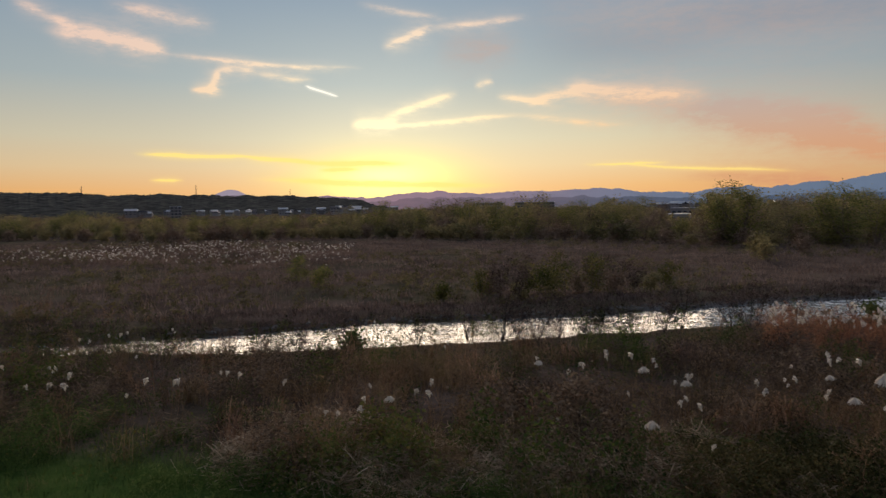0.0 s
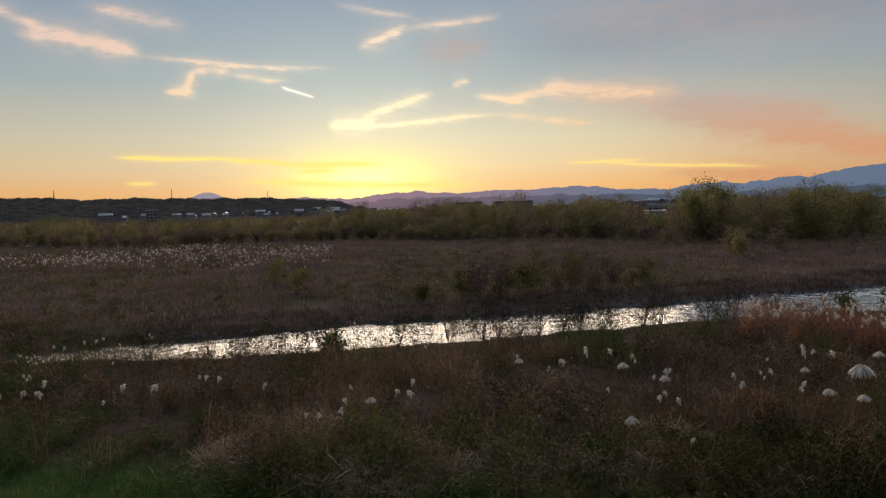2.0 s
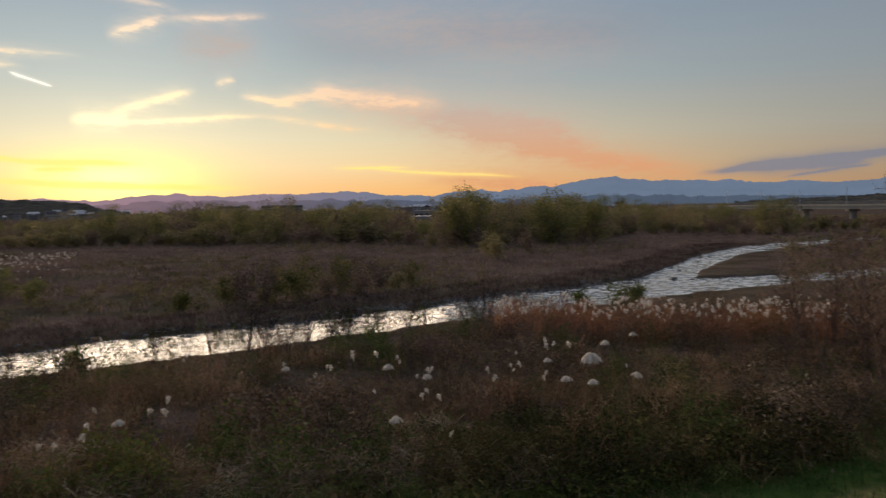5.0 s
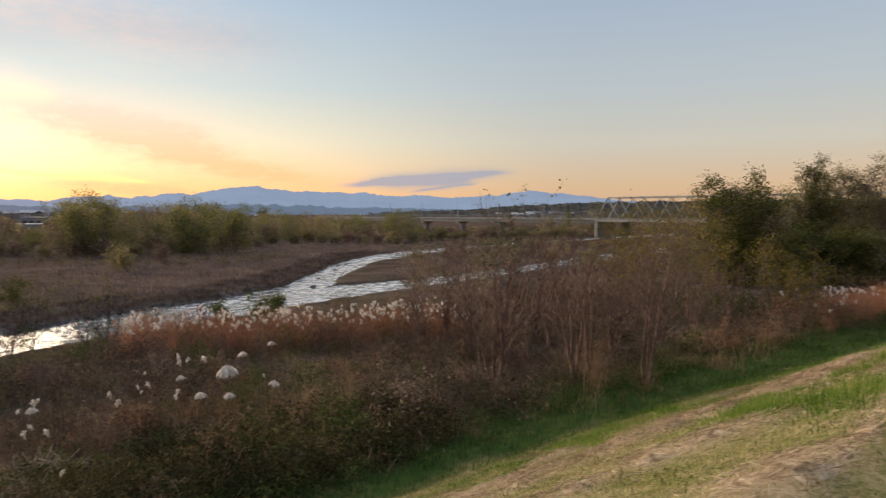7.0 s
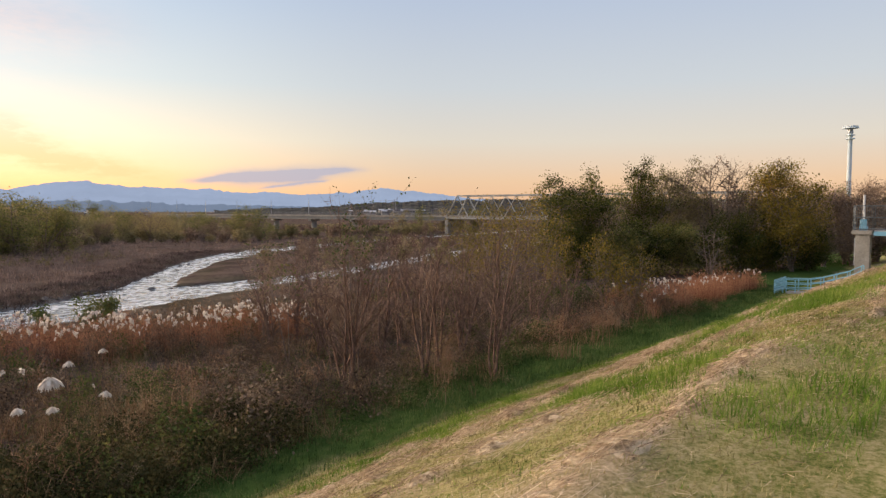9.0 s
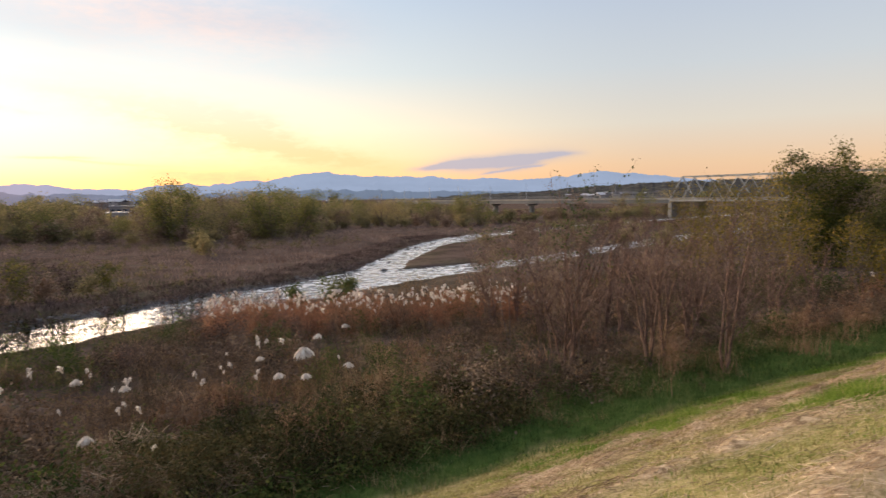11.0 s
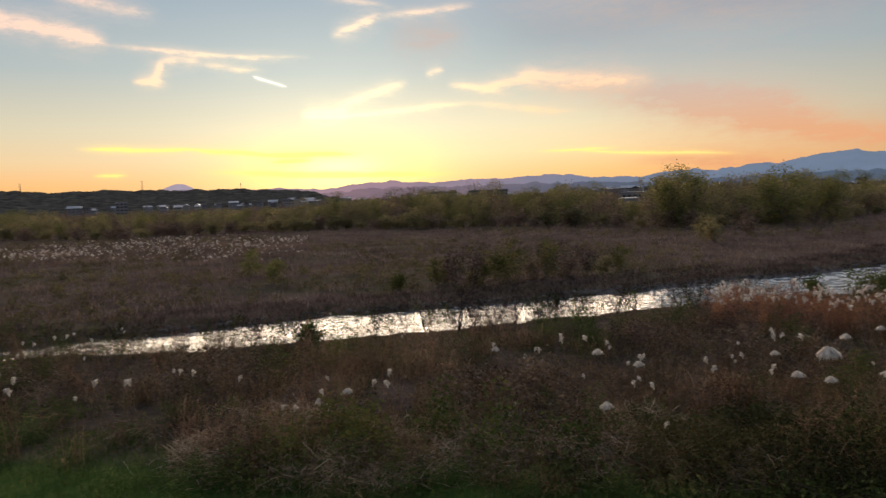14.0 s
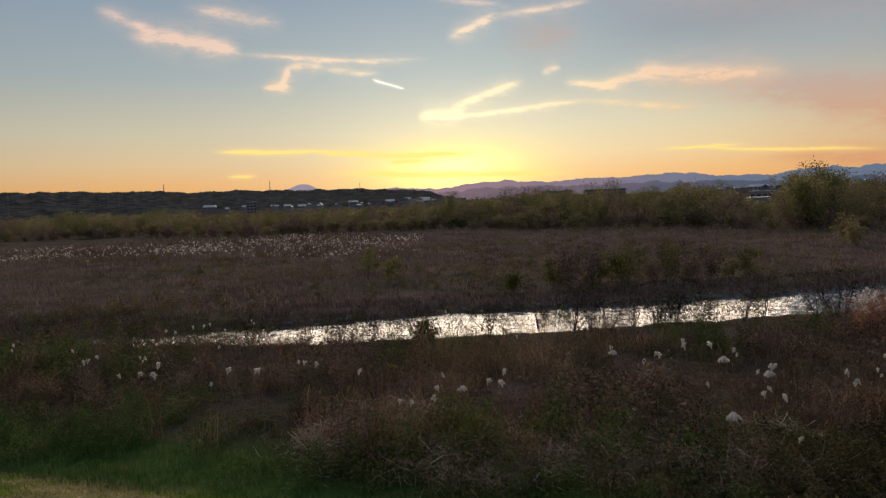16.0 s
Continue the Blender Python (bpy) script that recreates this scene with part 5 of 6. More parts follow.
    for f in (0.3, 0.68, 1.05):
        bm = bmesh.new()
        q0, q1 = p(5.2, -3.6, 0), p(5.2, 0.0, 0)
        bar(bm, (q0.x, q0.y, float(land(q0.x, q0.y)) + f), (q1.x, q1.y, float(land(q1.x, q1.y)) + f), 0.045, sides=6)
        part("rail", bm, M_BLUE, fence)


sluice()


def siren_pole():
    x, y = polar(-91.68, 100)
    z0 = float(land(x, y))
    root = thing("siren_pole", "tall pale blue steel pole with loudspeakers at its top", "pole")
    bm = bmesh.new()
    bar(bm, (x, y, z0 - 0.3), (x, y, 15.9), 0.28, 0.25, 14)
    part("pole", bm, M_POLE, root)
    for z, r, h in ((15.15, 0.55, 0.10), (15.6, 0.55, 0.10), (16.45, 0.92, 0.30)):
        bm = bmesh.new()
        bar(bm, (x, y, z), (x, y, z + h), r, r * 0.92, 16)
        part("ring" if h < 0.2 else "speaker_head", bm, M_POLE, root)
    bm = bmesh.new()
    bar(bm, (x, y, 15.9), (x, y, 16.47), 0.34, 0.26, 10)
    part("head_neck", bm, M_STEEL, root)


siren_pole()

# ---- the town beyond the trees ----
def house(w, d, h, storeys, gable=True, pale=False):
    root = thing("house", "small pale house with a tiled roof in the far town", "house", group="houses of the far town")
    part("wall", box((0, 0, h / 2 - 3.0), (w, d, h + 6.0)), M_HOUSEWALL, root)
    bm = bmesh.new()
    o = 0.5
    rise = 0.28 * d
    pts = [(-w / 2 - o, -d / 2 - o, h - 0.1), (w / 2 + o, -d / 2 - o, h - 0.1), (w / 2 + o, d / 2 + o, h - 0.1), (-w / 2 - o, d / 2 + o, h - 0.1)]
    inset = 0.0 if gable else w * 0.25
    pts += [(-w / 2 - o + inset, 0, h + rise), (w / 2 + o - inset, 0, h + rise)]
    vs = [bm.verts.new(q) for q in pts]
    for f in ((0, 1, 5, 4), (2, 3, 4, 5), (3, 0, 4), (1, 2, 5), (3, 2, 1, 0)):
        bm.faces.new([vs[i] for i in f])
    part("roof", bm, M_PALEROOF if pale else M_ROOF, root)
    for s in range(storeys):
        for k in range(3):
            for face in (-1, 1):
                part("window", box((-w / 3 + k * w / 3, face * (d / 2 + 0.02), 1.6 + s * 2.8), (1.5, 0.1, 1.2)), M_GLASS, root)
    return root


def block(name, label, w, d, h, storeys, bays, pale_roof=True):
    root = thing(name, label, "building")
    part("wall", box((0, 0, h / 2 - 1.5), (w, d, h + 3.0)), M_HOUSEWALL, root)
    part("roof", box((0, 0, h + 0.25), (w + 0.8, d + 0.8, 0.5), None, 0.05), M_PALEROOF if pale_roof else M_ROOF, root)
    for s in range(storeys):
        for k in range(bays):
            part("window", box((-w / 2 + (k + 0.5) * w / bays, -d / 2 - 0.03, 1.9 + s * (h / storeys)), (w / bays * 0.62, 0.12, h / storeys * 0.45)), M_GLASS, root)
    return root


def stand(ob, az, dist, z=0.0, turn=None):
    x, y = polar(az, dist)
    ob.location = (x, y, z)
    ob.rotation_euler = (0, 0, radians(az) if turn is None else radians(turn))
    return ob


HR = np.random.default_rng(5)
houses = [house(9, 7, 5.4, 2), house(11, 8, 5.8, 2, False), house(8, 7, 3.2, 1, True, True), house(13, 8, 5.6, 2, True, True)]
count = 0
for lo, hi, num, d0, d1, zlift in ((4.5, 9.5, 34, 760, 1050, 2.6), (9.5, 25.5, 36, 720, 1050, 1.6), (-10, 4, 14, 700, 950, 0.6), (-20.5, -15.5, 20, 650, 900, 2.0), (-36, -24, 16, 650, 900, 2.2), (-61, -53.5, 18, 860, 1100, 2.6)):
    for k in range(num):
        a, d = HR.uniform(lo, hi), HR.uniform(d0, d1)
        x, y = polar(a, d)
        turn = radians(a) + HR.choice([0, math.pi / 2]) + HR.normal() * 0.2
        z = zlift + HR.uniform(-0.6, 0.9)
        if count < 4:
            h = houses[count]
            h.matrix_basis = Matrix.Translation((x, y, z)) @ Matrix.Rotation(turn, 4, "Z")
        else:
            again(houses[int(HR.integers(0, 4))], x, y, HR.uniform(0.6, 0.95), turn, z=z)
        count += 1
stand(block("apartment_block", "tall pale apartment block standing out of the town", 9, 8, 10.5, 4, 3), 21.7, 640, -1.0)
stand(block("school_building", "long pale three-storey building with rows of windows", 34, 10, 10.6, 3, 11), -3.2, 800, 0.0)
stand(block("school_building", "long pale building with bright window bands", 46, 12, 10.4, 3, 14), -7.0, 820, 0.4)
stand(block("warehouse", "low warehouse with a long pale metal roof", 17, 12, 4.0, 1, 6), -18.7, 345, -2.7)
stand(block("warehouse", "long low grey warehouse beyond the trees", 30, 14, 5.0, 1, 8), -19.4, 520, -1.6)
stand(block("factory_building", "white factory building behind the bridge", 30, 12, 5.0, 1, 8), -58.4, 950, 3.0)


def mast(az, top_el, dist, base):
    x, y = polar(az, dist)
    top = EYE + dist * math.tan(radians(top_el))
    root = thing("radio_mast", "slim dark lattice mast on the wooded ridge", "mast", group="masts on the ridge")
    bm = bmesh.new()
    n, w = 8, 0.9
    for k in range(n):
        f0, f1 = k / n, (k + 1) / n
        a0, a1 = w * (1 - 0.8 * f0), w * (1 - 0.8 * f1)
        z0, z1 = base + (top - base) * f0, base + (top - base) * f1
        for i, (sx, sy) in enumerate(((1, 1), (1, -1), (-1, -1), (-1, 1))):
            tx, ty = ((1, 1), (1, -1), (-1, -1), (-1, 1))[(i + 1) % 4]
            bar(bm, (x + sx * a0, y + sy * a0, z0), (x + sx * a1, y + sy * a1, z1), 0.16, sides=4)
            bar(bm, (x + sx * a0, y + sy * a0, z0), (x + tx * a1, y + ty * a1, z1), 0.09, sides=4)
    part("lattice", bm, M_BARK, root)


for az_, el_, base_ in ((28.15, 1.95, 30), (20.2, 1.97, 26), (13.0, 1.62, 20), (41.0, 1.9, 28)):
    mast(az_, el_, 1420, base_)

# ---- stones on the far bank and in the shallows ----
SR = np.random.default_rng(9)


def stone_proto(rng):
    bm = bmesh.new()
    bmesh.ops.create_icosphere(bm, subdivisions=1, radius=1.0)
    for v in bm.verts:
        v.co *= 1.0 + 0.35 * noise.noise(v.co * 1.6 + Vector((rng.uniform(0, 50), 0, 0)))
    v = np.array([tuple(q.co) for q in bm.verts]) * np.array([1.0, 0.75, 0.5])
    t = np.array([[q.index for q in f.verts] for f in bm.faces])
    bm.free()
    return v, t, np.zeros((0, 4), int)


STONES = [stone_proto(SR) for _ in range(4)]
x = SR.uniform(-34, 42, 1500)
y = np.interp(x, XF, FAR_BANK) + SR.uniform(-0.6, 1.5, 1500) ** 1.0
P = on_land(x, y, 0.0)
sz = SR.uniform(0.05, 0.17, 1500) * (1 + SR.random(1500) ** 5 * 1.2)
put("bank_stones", scatter(STONES, P, sz, SR), M_STONE, "grey river stones along the far bank", "stones", kind="stuff")
for x, y, r in ((38.6, 48.5, 0.39), (39.6, 47.5, 0.3), (37.7, 47.3, 0.25), (43.8, 54.2, 0.28), (34.9, 47, 0.22), (55.7, 65.2, 0.39), (58.5, 66.9, 0.33), (52, 61.3, 0.28), (28, 44.2, 0.17), (-12.5, 33.6, 0.19), (-13.4, 34, 0.17)):
    v, t, q = STONES[int(SR.integers(0, 4))]
    ob = link_mesh("river_rock", v * r, [t], M_STONE, smooth=True)
    ob.location = (x, y, WATER - 0.05 + 0.1 * r)
    tagged(ob, "dark wet rock standing out of the shallow river", "rock", group="rocks in the river")

# ---- weeds and dry grass between levee and river ----
VR = np.random.default_rng(33)


def spread_over(n, x0, x1, s0, s1, rng, power=1.0):
    """Random places by distance along and across the levee, on dry land only; denser near the levee for power above 1."""
    u = rng.uniform(x0, x1, n)
    s = s0 + (s1 - s0) * rng.random(n) ** power
    x, y = NY * u + NX * s, -NX * u + NY * s
    ok = wet(x, y) < -0.25
    return x[ok], y[ok]


def foot_gap(x, y):
    return levee_s(x, y) - foot_line(x, y)


def bank_low(x, y):
    """Plants stay low close to the water."""
    return np.maximum(0.36 + 0.64 * sstep(-wet(x, y), 1.0, 7.0), 0.85 * sstep(-x, 2.0, 7.0) * (y < 33.5))


def strip(x, y):
    """Width of the grassy strip along the foot."""
    u = NY * x - NX * y
    return 0.5 + 1.8 * value_noise(u * 0.12, u * 0.0, 22) + 1.2 * value_noise(u * 0.7, u * 0.0, 24) + 1.7 * sstep(u, 8, 20) - 0.8 * sstep(u, 34, 44) + 2.2 * sstep(-u, 5, 12)


def lush_zone(x, y):
    """High where green growth stands, low where the dead stalks do."""
    return 0.65 * value_noise(x * 0.19 + 2, y * 0.19, 80) + 0.35 * value_noise(x * 0.6, y * 0.6, 81)


WEEDS = [weed_proto(VR, VR.uniform(1.0, 1.5), int(VR.integers(11, 18)), 0.045, 2) for _ in range(10)]


def stands(n, u0, u1, s0, s1, rng, power=1.2, small=0.55, large=1.45, per=8.0):
    """Clumps of plants, highest in their middle, with gaps between them: places, heights and the number of the clump."""
    cx, cy = spread_over(n, u0, u1, s0, s1, rng, power)
    keep = foot_gap(cx, cy) > strip(cx, cy) * 0.95 + 0.3
    cx, cy = cx[keep], cy[keep]
    r = rng.uniform(small, large, len(cx))
    which = np.repeat(np.arange(len(cx)), np.maximum(3, (per * r * r).astype(int)))
    a, f = rng.uniform(0, 6.28, len(which)), rng.random(len(which)) ** 0.6
    x, y = cx[which] + np.cos(a) * f * r[which], cy[which] + np.sin(a) * f * r[which] * 0.8
    tall = rng.uniform(0.55, 1.25, len(cx))[which] * (1.08 - 0.55 * f * f) * rng.uniform(0.8, 1.15, len(which))
    ok = (wet(x, y) < -0.3) & (foot_gap(x, y) > strip(x, y) * 0.75)
    return x[ok], y[ok], tall[ok], which[ok], cx, cy


x, y, tall, which, cx, cy = stands(900, -34, 46, FOOT + 1.0, 36, VR)
leaning = 0.65 * value_noise(cx * 0.17 + 3, cy * 0.17, 44) + 0.35 * VR.random(len(cx))
kind_of = np.digitize(leaning, (0.36, 0.58, 0.70))[which]
for k, (mat_, label_) in enumerate(((M_PURPLE, "thicket of dark purplish dead weeds"), (M_WEED, "thicket of dead brown weeds with withered seed heads"),
                                    (M_RUST, "thicket of orange-brown dead stalks"), (M_STRAWGRASS, "thicket of pale dead stalks"))):
    ok = kind_of == k
    put("dead_weeds", scatter(WEEDS, on_land(x[ok], y[ok]), tall[ok] * 1.12 * bank_low(x[ok], y[ok]), VR), mat_, label_, "weeds", kind="stuff")

TUFTS = [tuft_proto(VR, 16, 0.75, 1.5, 0.011) for _ in range(8)]
x, y = spread_over(8000, -34, 48, FOOT + 0.6, 36, VR, 1.2)
clump = value_noise(x * 0.25 + 9, y * 0.25, 43)
ok = (foot_gap(x, y) > strip(x, y) * 0.7) & (clump > 0.52)
x, y = x[ok], y[ok]
put("dry_grass_tufts", scatter(TUFTS, on_land(x, y), VR.uniform(0.5, 1.25, len(x)) * bank_low(x, y), VR), M_STRAWGRASS, "drooping tufts of straw-coloured dead grass", "dry grass", kind="stuff")

FORBS = [forb_proto(VR, 52, 0.55, 0.07) for _ in range(6)]
x, y = spread_over(6000, -34, 46, FOOT + 1.2, 36, VR, 1.5)
clump = value_noise(x * 0.21 + 4, y * 0.21, 45)
ok = (foot_gap(x, y) > strip(x, y) * 0.5) & (clump > 0.22) & ((lush_zone(x, y) > 0.46) | (VR.random(len(x)) < 0.2))
x, y = x[ok], y[ok]
put("low_green_weeds", scatter(FORBS, on_land(x, y), VR.uniform(0.6, 1.5, len(x)) * bank_low(x, y), VR), M_FORB, "low dull green weeds among the dead stalks", "weeds", kind="stuff")

# tangled mounds of creeper and bramble
MOUND = [forb_proto(VR, 190, 1.0, 0.075) for _ in range(6)]
x, y = spread_over(2600, -34, 44, FOOT + 2.0, 33, VR, 1.2)
clump = value_noise(x * 0.3 + 7, y * 0.3, 46)
ok = (foot_gap(x, y) > strip(x, y)) & (clump > 0.46)
x, y, clump = x[ok], y[ok], clump[ok]
P = on_land(x, y)
half = lush_zone(x, y) + VR.normal(size=len(x)) * 0.06 > 0.49
put("bramble_mounds", scatter(MOUND, P[half], (0.6 + clump[half]) * VR.uniform(0.8, 1.3, int(half.sum())) * bank_low(x[half], y[half]), VR), M_FORB, "tangled mounds of dull green creeper", "undergrowth", kind="stuff")
put("dead_creeper_mounds", scatter(MOUND, P[~half], (0.6 + clump[~half]) * VR.uniform(0.8, 1.3, int((~half).sum())) * bank_low(x[~half], y[~half]), VR), M_WEED, "tangled mounds of dead brown creeper", "undergrowth", kind="stuff")

# lush green mounds at the western foot
x, y = spread_over(760, -22, -4, FOOT + 1.2, FOOT + 7.0, VR)
ok = value_noise(x * 0.35, y * 0.35, 48) > 0.42
x, y = x[ok], y[ok]
put("lush_green_mounds", scatter(MOUND, on_land(x, y), VR.uniform(0.4, 0.9, len(x)), VR), M_GREEN, "lush green mounds of low herbs", "undergrowth", kind="stuff")

x, y = spread_over(900, -4, 46, FOOT + 1.2, FOOT + 7.5, VR, 1.3)
ok = (value_noise(x * 0.30 + 6, y * 0.30, 54) > 0.55) & (foot_gap(x, y) > strip(x, y) * 0.55)
x, y = x[ok], y[ok]
put("green_foot_mounds", scatter(MOUND, on_land(x, y), VR.uniform(0.35, 0.8, len(x)), VR), M_GREEN, "dark green mounds of herbs at the edge of the thicket", "undergrowth", kind="stuff")

# Mounds made dark by colour where the thicket's near side lies in shade.
x, y = spread_over(520, 2.5, 12.5, FOOT + 1.6, FOOT + 5.4, VR)
ok = (foot_gap(x, y) > strip(x, y) * 0.9) & (value_noise(x * 0.4 + 2, y * 0.4, 58) > 0.3)
x, y = x[ok], y[ok]
put("dark_bramble_mounds", scatter(MOUND, on_land(x, y), VR.uniform(0.7, 1.25, len(x)), VR), M_SHADED_BRAMBLE, "tangled bramble mounds at the front of the thicket, darkened as if in shade", "undergrowth", kind="stuff")

# herbs and rough clumps in the strip along the foot
x, y = spread_over(2600, -12, 52, FOOT + 0.5, FOOT + 7.5, VR)
g = foot_gap(x, y)
ok = (g > 0.5) & (g < strip(x, y) * 1.4) & (value_noise(x * 0.5, y * 0.5, 53) * 0.6 + 0.4 * g / 6 > 0.42)
x, y = x[ok], y[ok]
half = VR.random(len(x)) < 0.7
put("foot_herbs", scatter(FORBS, on_land(x[half], y[half]), VR.uniform(0.3, 0.95, int(half.sum())), VR), M_GREEN, "rough clumps of green herbs along the foot", "weeds", kind="stuff")
put("foot_dry_tufts", scatter(TUFTS, on_land(x[~half], y[~half]), VR.uniform(0.3, 0.8, int((~half).sum())), VR), M_STRAWGRASS, "thin dry tufts along the foot of the levee", "dry grass", kind="stuff")

# arching dead leaves at the front edge of the thicket
def arching_proto(rng, n, h, width):
    """Long leaves that rise and bend right over, most to one side."""
    P = np.zeros((n, 3))
    P[:, :2] = rng.normal(size=(n, 2)) * 0.14
    yaw = rng.uniform(0, 6.28) + rng.normal(size=n) * 0.9
    d = np.stack([np.cos(yaw), np.sin(yaw), np.zeros(n)], -1)
    side = np.stack([-np.sin(yaw), np.cos(yaw), np.zeros(n)], -1) * (rng.uniform(0.6, 1.2, n) * width / 2)[:, None]
    hh, reach, fall = rng.uniform(0.5, 1.1, n) * h, rng.uniform(0.25, 0.75, n), rng.uniform(0.35, 0.95, n)
    row = []
    for f, w in ((0.0, 0.8), (0.35, 1.0), (0.6, 1.0), (0.82, 0.7)):
        c = P + d * (hh * reach * f ** 1.6)[:, None] + np.array([0, 0, 1.0]) * (hh * (f * 1.25 - fall * 1.25 * f ** 3))[:, None]
        row += [c - side * w, c + side * w]
    tip = P + d * (hh * reach * 1.1)[:, None] + np.array([0, 0, 1.0]) * (hh * (1.22 - fall * 1.35))[:, None]
    V = np.stack(row + [tip], 1).reshape(-1, 3)
    o = np.arange(n)[:, None] * 9
    return V, o + np.array([[6, 7, 8]]), np.concatenate([o + np.array([[k, k + 1, k + 3, k + 2]]) for k in (0, 2, 4)])


def tangle_proto(rng, n, r, h):
    """A matted heap of long dead leaves and stalks lying over each other."""
    c = rng.normal(size=(n, 3)) * np.array([r * 0.5, r * 0.5, 0.0])
    c[:, 2] = rng.random(n) ** 0.5 * h * np.exp(-(c[:, 0] ** 2 + c[:, 1] ** 2) / r ** 2)
    a = rng.uniform(0, 6.28, n)
    ln = rng.uniform(0.10, 0.34, n)
    d = np.stack([np.cos(a) * ln, np.sin(a) * ln, rng.normal(size=n) * 0.12], -1)
    k = c + d * 0.9 - np.array([0, 0, 0.07]) * rng.random(n)[:, None]
    w = rng.uniform(0.003, 0.008, n)
    return join([ribbons(c - d, c, w, w, rng), ribbons(c, k, w, w * 0.3, rng)])


ARCH = [arching_proto(VR, 16, 1.15, 0.017) for _ in range(8)]
x, y, tall, which, cx, cy = stands(230, -30, 34, FOOT + 0.8, FOOT + 18, VR, 1.5, 0.3, 0.7, 14.0)
pale = (VR.random(len(cx)) < 0.5)[which]
for name_, sel, mat_, label_ in (("arching_dead_leaves", pale, M_STRAWGRASS, "arching pale dead leaves of tall grass"), ("arching_rusty_leaves", ~pale, M_RUST, "arching rusty leaves of tall grass")):
    put(name_, scatter(ARCH, on_land(x[sel], y[sel]), (0.55 + 0.6 * tall[sel]) * bank_low(x[sel], y[sel]), VR), mat_, label_, "dry grass", kind="stuff")

TANGLE = [tangle_proto(VR, 70, 0.75, 0.55) for _ in range(6)]
x, y = spread_over(1500, -30, 34, FOOT + 1.2, FOOT + 13, VR, 1.5)
ok = (foot_gap(x, y) > strip(x, y) * 1.05) & (value_noise(x * 0.33 + 5, y * 0.33, 50) > 0.5)
x, y = x[ok], y[ok]
half = VR.random(len(x)) < 0.25
for sel, mat_, label_ in ((half, M_STRAWGRASS, "matted heaps of pale dead grass leaves"), (~half, M_WEED, "matted heaps of brown dead stalks")):
    put("matted_grass", scatter(TANGLE, on_land(x[sel], y[sel]), VR.uniform(0.7, 1.5, int(sel.sum())) * bank_low(x[sel], y[sel]), VR), mat_, label_, "dry grass", kind="stuff")

x, y = spread_over(560, -9.5, 3.5, FOOT + 1.4, FOOT + 6.5, VR)
ok = (foot_gap(x, y) > strip(x, y)) & (value_noise(x * 0.5 + 1, y * 0.5, 59) > 0.42)
x, y = x[ok], y[ok]
PALE = [tangle_proto(VR, 80, 0.8, 0.45) for _ in range(4)]
put("pale_matted_grass", scatter(PALE, on_land(x, y), VR.uniform(0.7, 1.3, len(x)), VR), M_STRAW, "flattened heaps of pale dead grass", "dry grass", kind="stuff")

# grass of the strip along the foot
n = 80000
u = VR.uniform(-26, 62, n)
s = FOOT - 0.3 + VR.random(n) * 8.5
x, y = NY * u + NX * s, -NX * u + NY * s
gap = foot_gap(x, y)
ok = (gap < strip(x, y) * 1.25) & (gap > -0.3)
x, y = x[ok], y[ok]
n = len(x)
far_ = np.hypot(x, y)
hh = VR.uniform(0.10, 0.30, n) * (0.6 + 0.8 * value_noise(x * 0.5, y * 0.5, 47))
put("foot_grass", blades(on_land(x, y), hh, VR.uniform(0, 6.28, n), VR.uniform(0.1, 0.8, n), 0.008 + 0.0004 * far_), M_GREEN, "lush green grass along the foot of the levee", "grass", kind="stuff")

# rust-red stand topped with white plumes, and a second one further along the foot
def inside_red(x, y):
    a = (x - 14.5) * 0.88 + (y - 29.6) * -0.47
    b = (x - 14.5) * 0.47 + (y - 29.6) * 0.88
    first = (a > -1) & (a < 15) & (b > -2.4 + 0.9 * value_noise(a, a * 0, 51)) & (b < 2.2 + 1.6 * value_noise(a * 0.7, a * 0, 52))
    g = foot_gap(x, y)
    u = NY * x - NX * y
    second = (u > 38) & (u < 60) & (g > 2.2 + 1.2 * value_noise(u * 0.5, u * 0.0, 55)) & (g < 5.5 + 2.0 * value_noise(u * 0.3, u * 0.0, 56)) & (value_noise(x * 0.45, y * 0.45, 57) > 0.34)
    return first | second


RED = [weed_proto(VR, VR.uniform(1.2, 1.6), 10, 0.075, 3) for _ in range(4)] + [tuft_proto(VR, 20, 1.35, 0.45, 0.014, 0.14) for _ in range(4)]
x, y = VR.uniform(8, 62, 24000), VR.uniform(0, 38, 24000)
ok = inside_red(x, y) & (wet(x, y) < -0.3)
x, y = x[ok], y[ok]
put("red_grass_stand", scatter(RED, on_land(x, y), VR.uniform(0.7, 1.15, len(x)), VR), M_RED, "stand of rust-red dry grass by the river", "dry grass", kind="stuff")
pick = VR.random(len(x)) < np.where(x > 36, 0.3, 1.15) * 520 / max(len(x), 1)
PLUMES = [plume_arrays(VR, 0.34, 14) for _ in range(8)]
P = on_land(x[pick], y[pick])
P[:, 2] += VR.uniform(1.0, 1.6, len(P))
stems = sticks(P - np.array([0, 0, 0.9]), P, np.full(len(P), 0.006), np.full(len(P), 0.004))
put("plume_stalks", stems, M_STRAWGRASS, "thin stalks of silver grass in the red stand", "grass stalks", kind="stuff")
put("grass_plumes", scatter(PLUMES, P, VR.uniform(0.45, 1.05, len(P)), VR), M_PLUME, "white feathery plumes over the red grass", "plumes", kind="stuff")

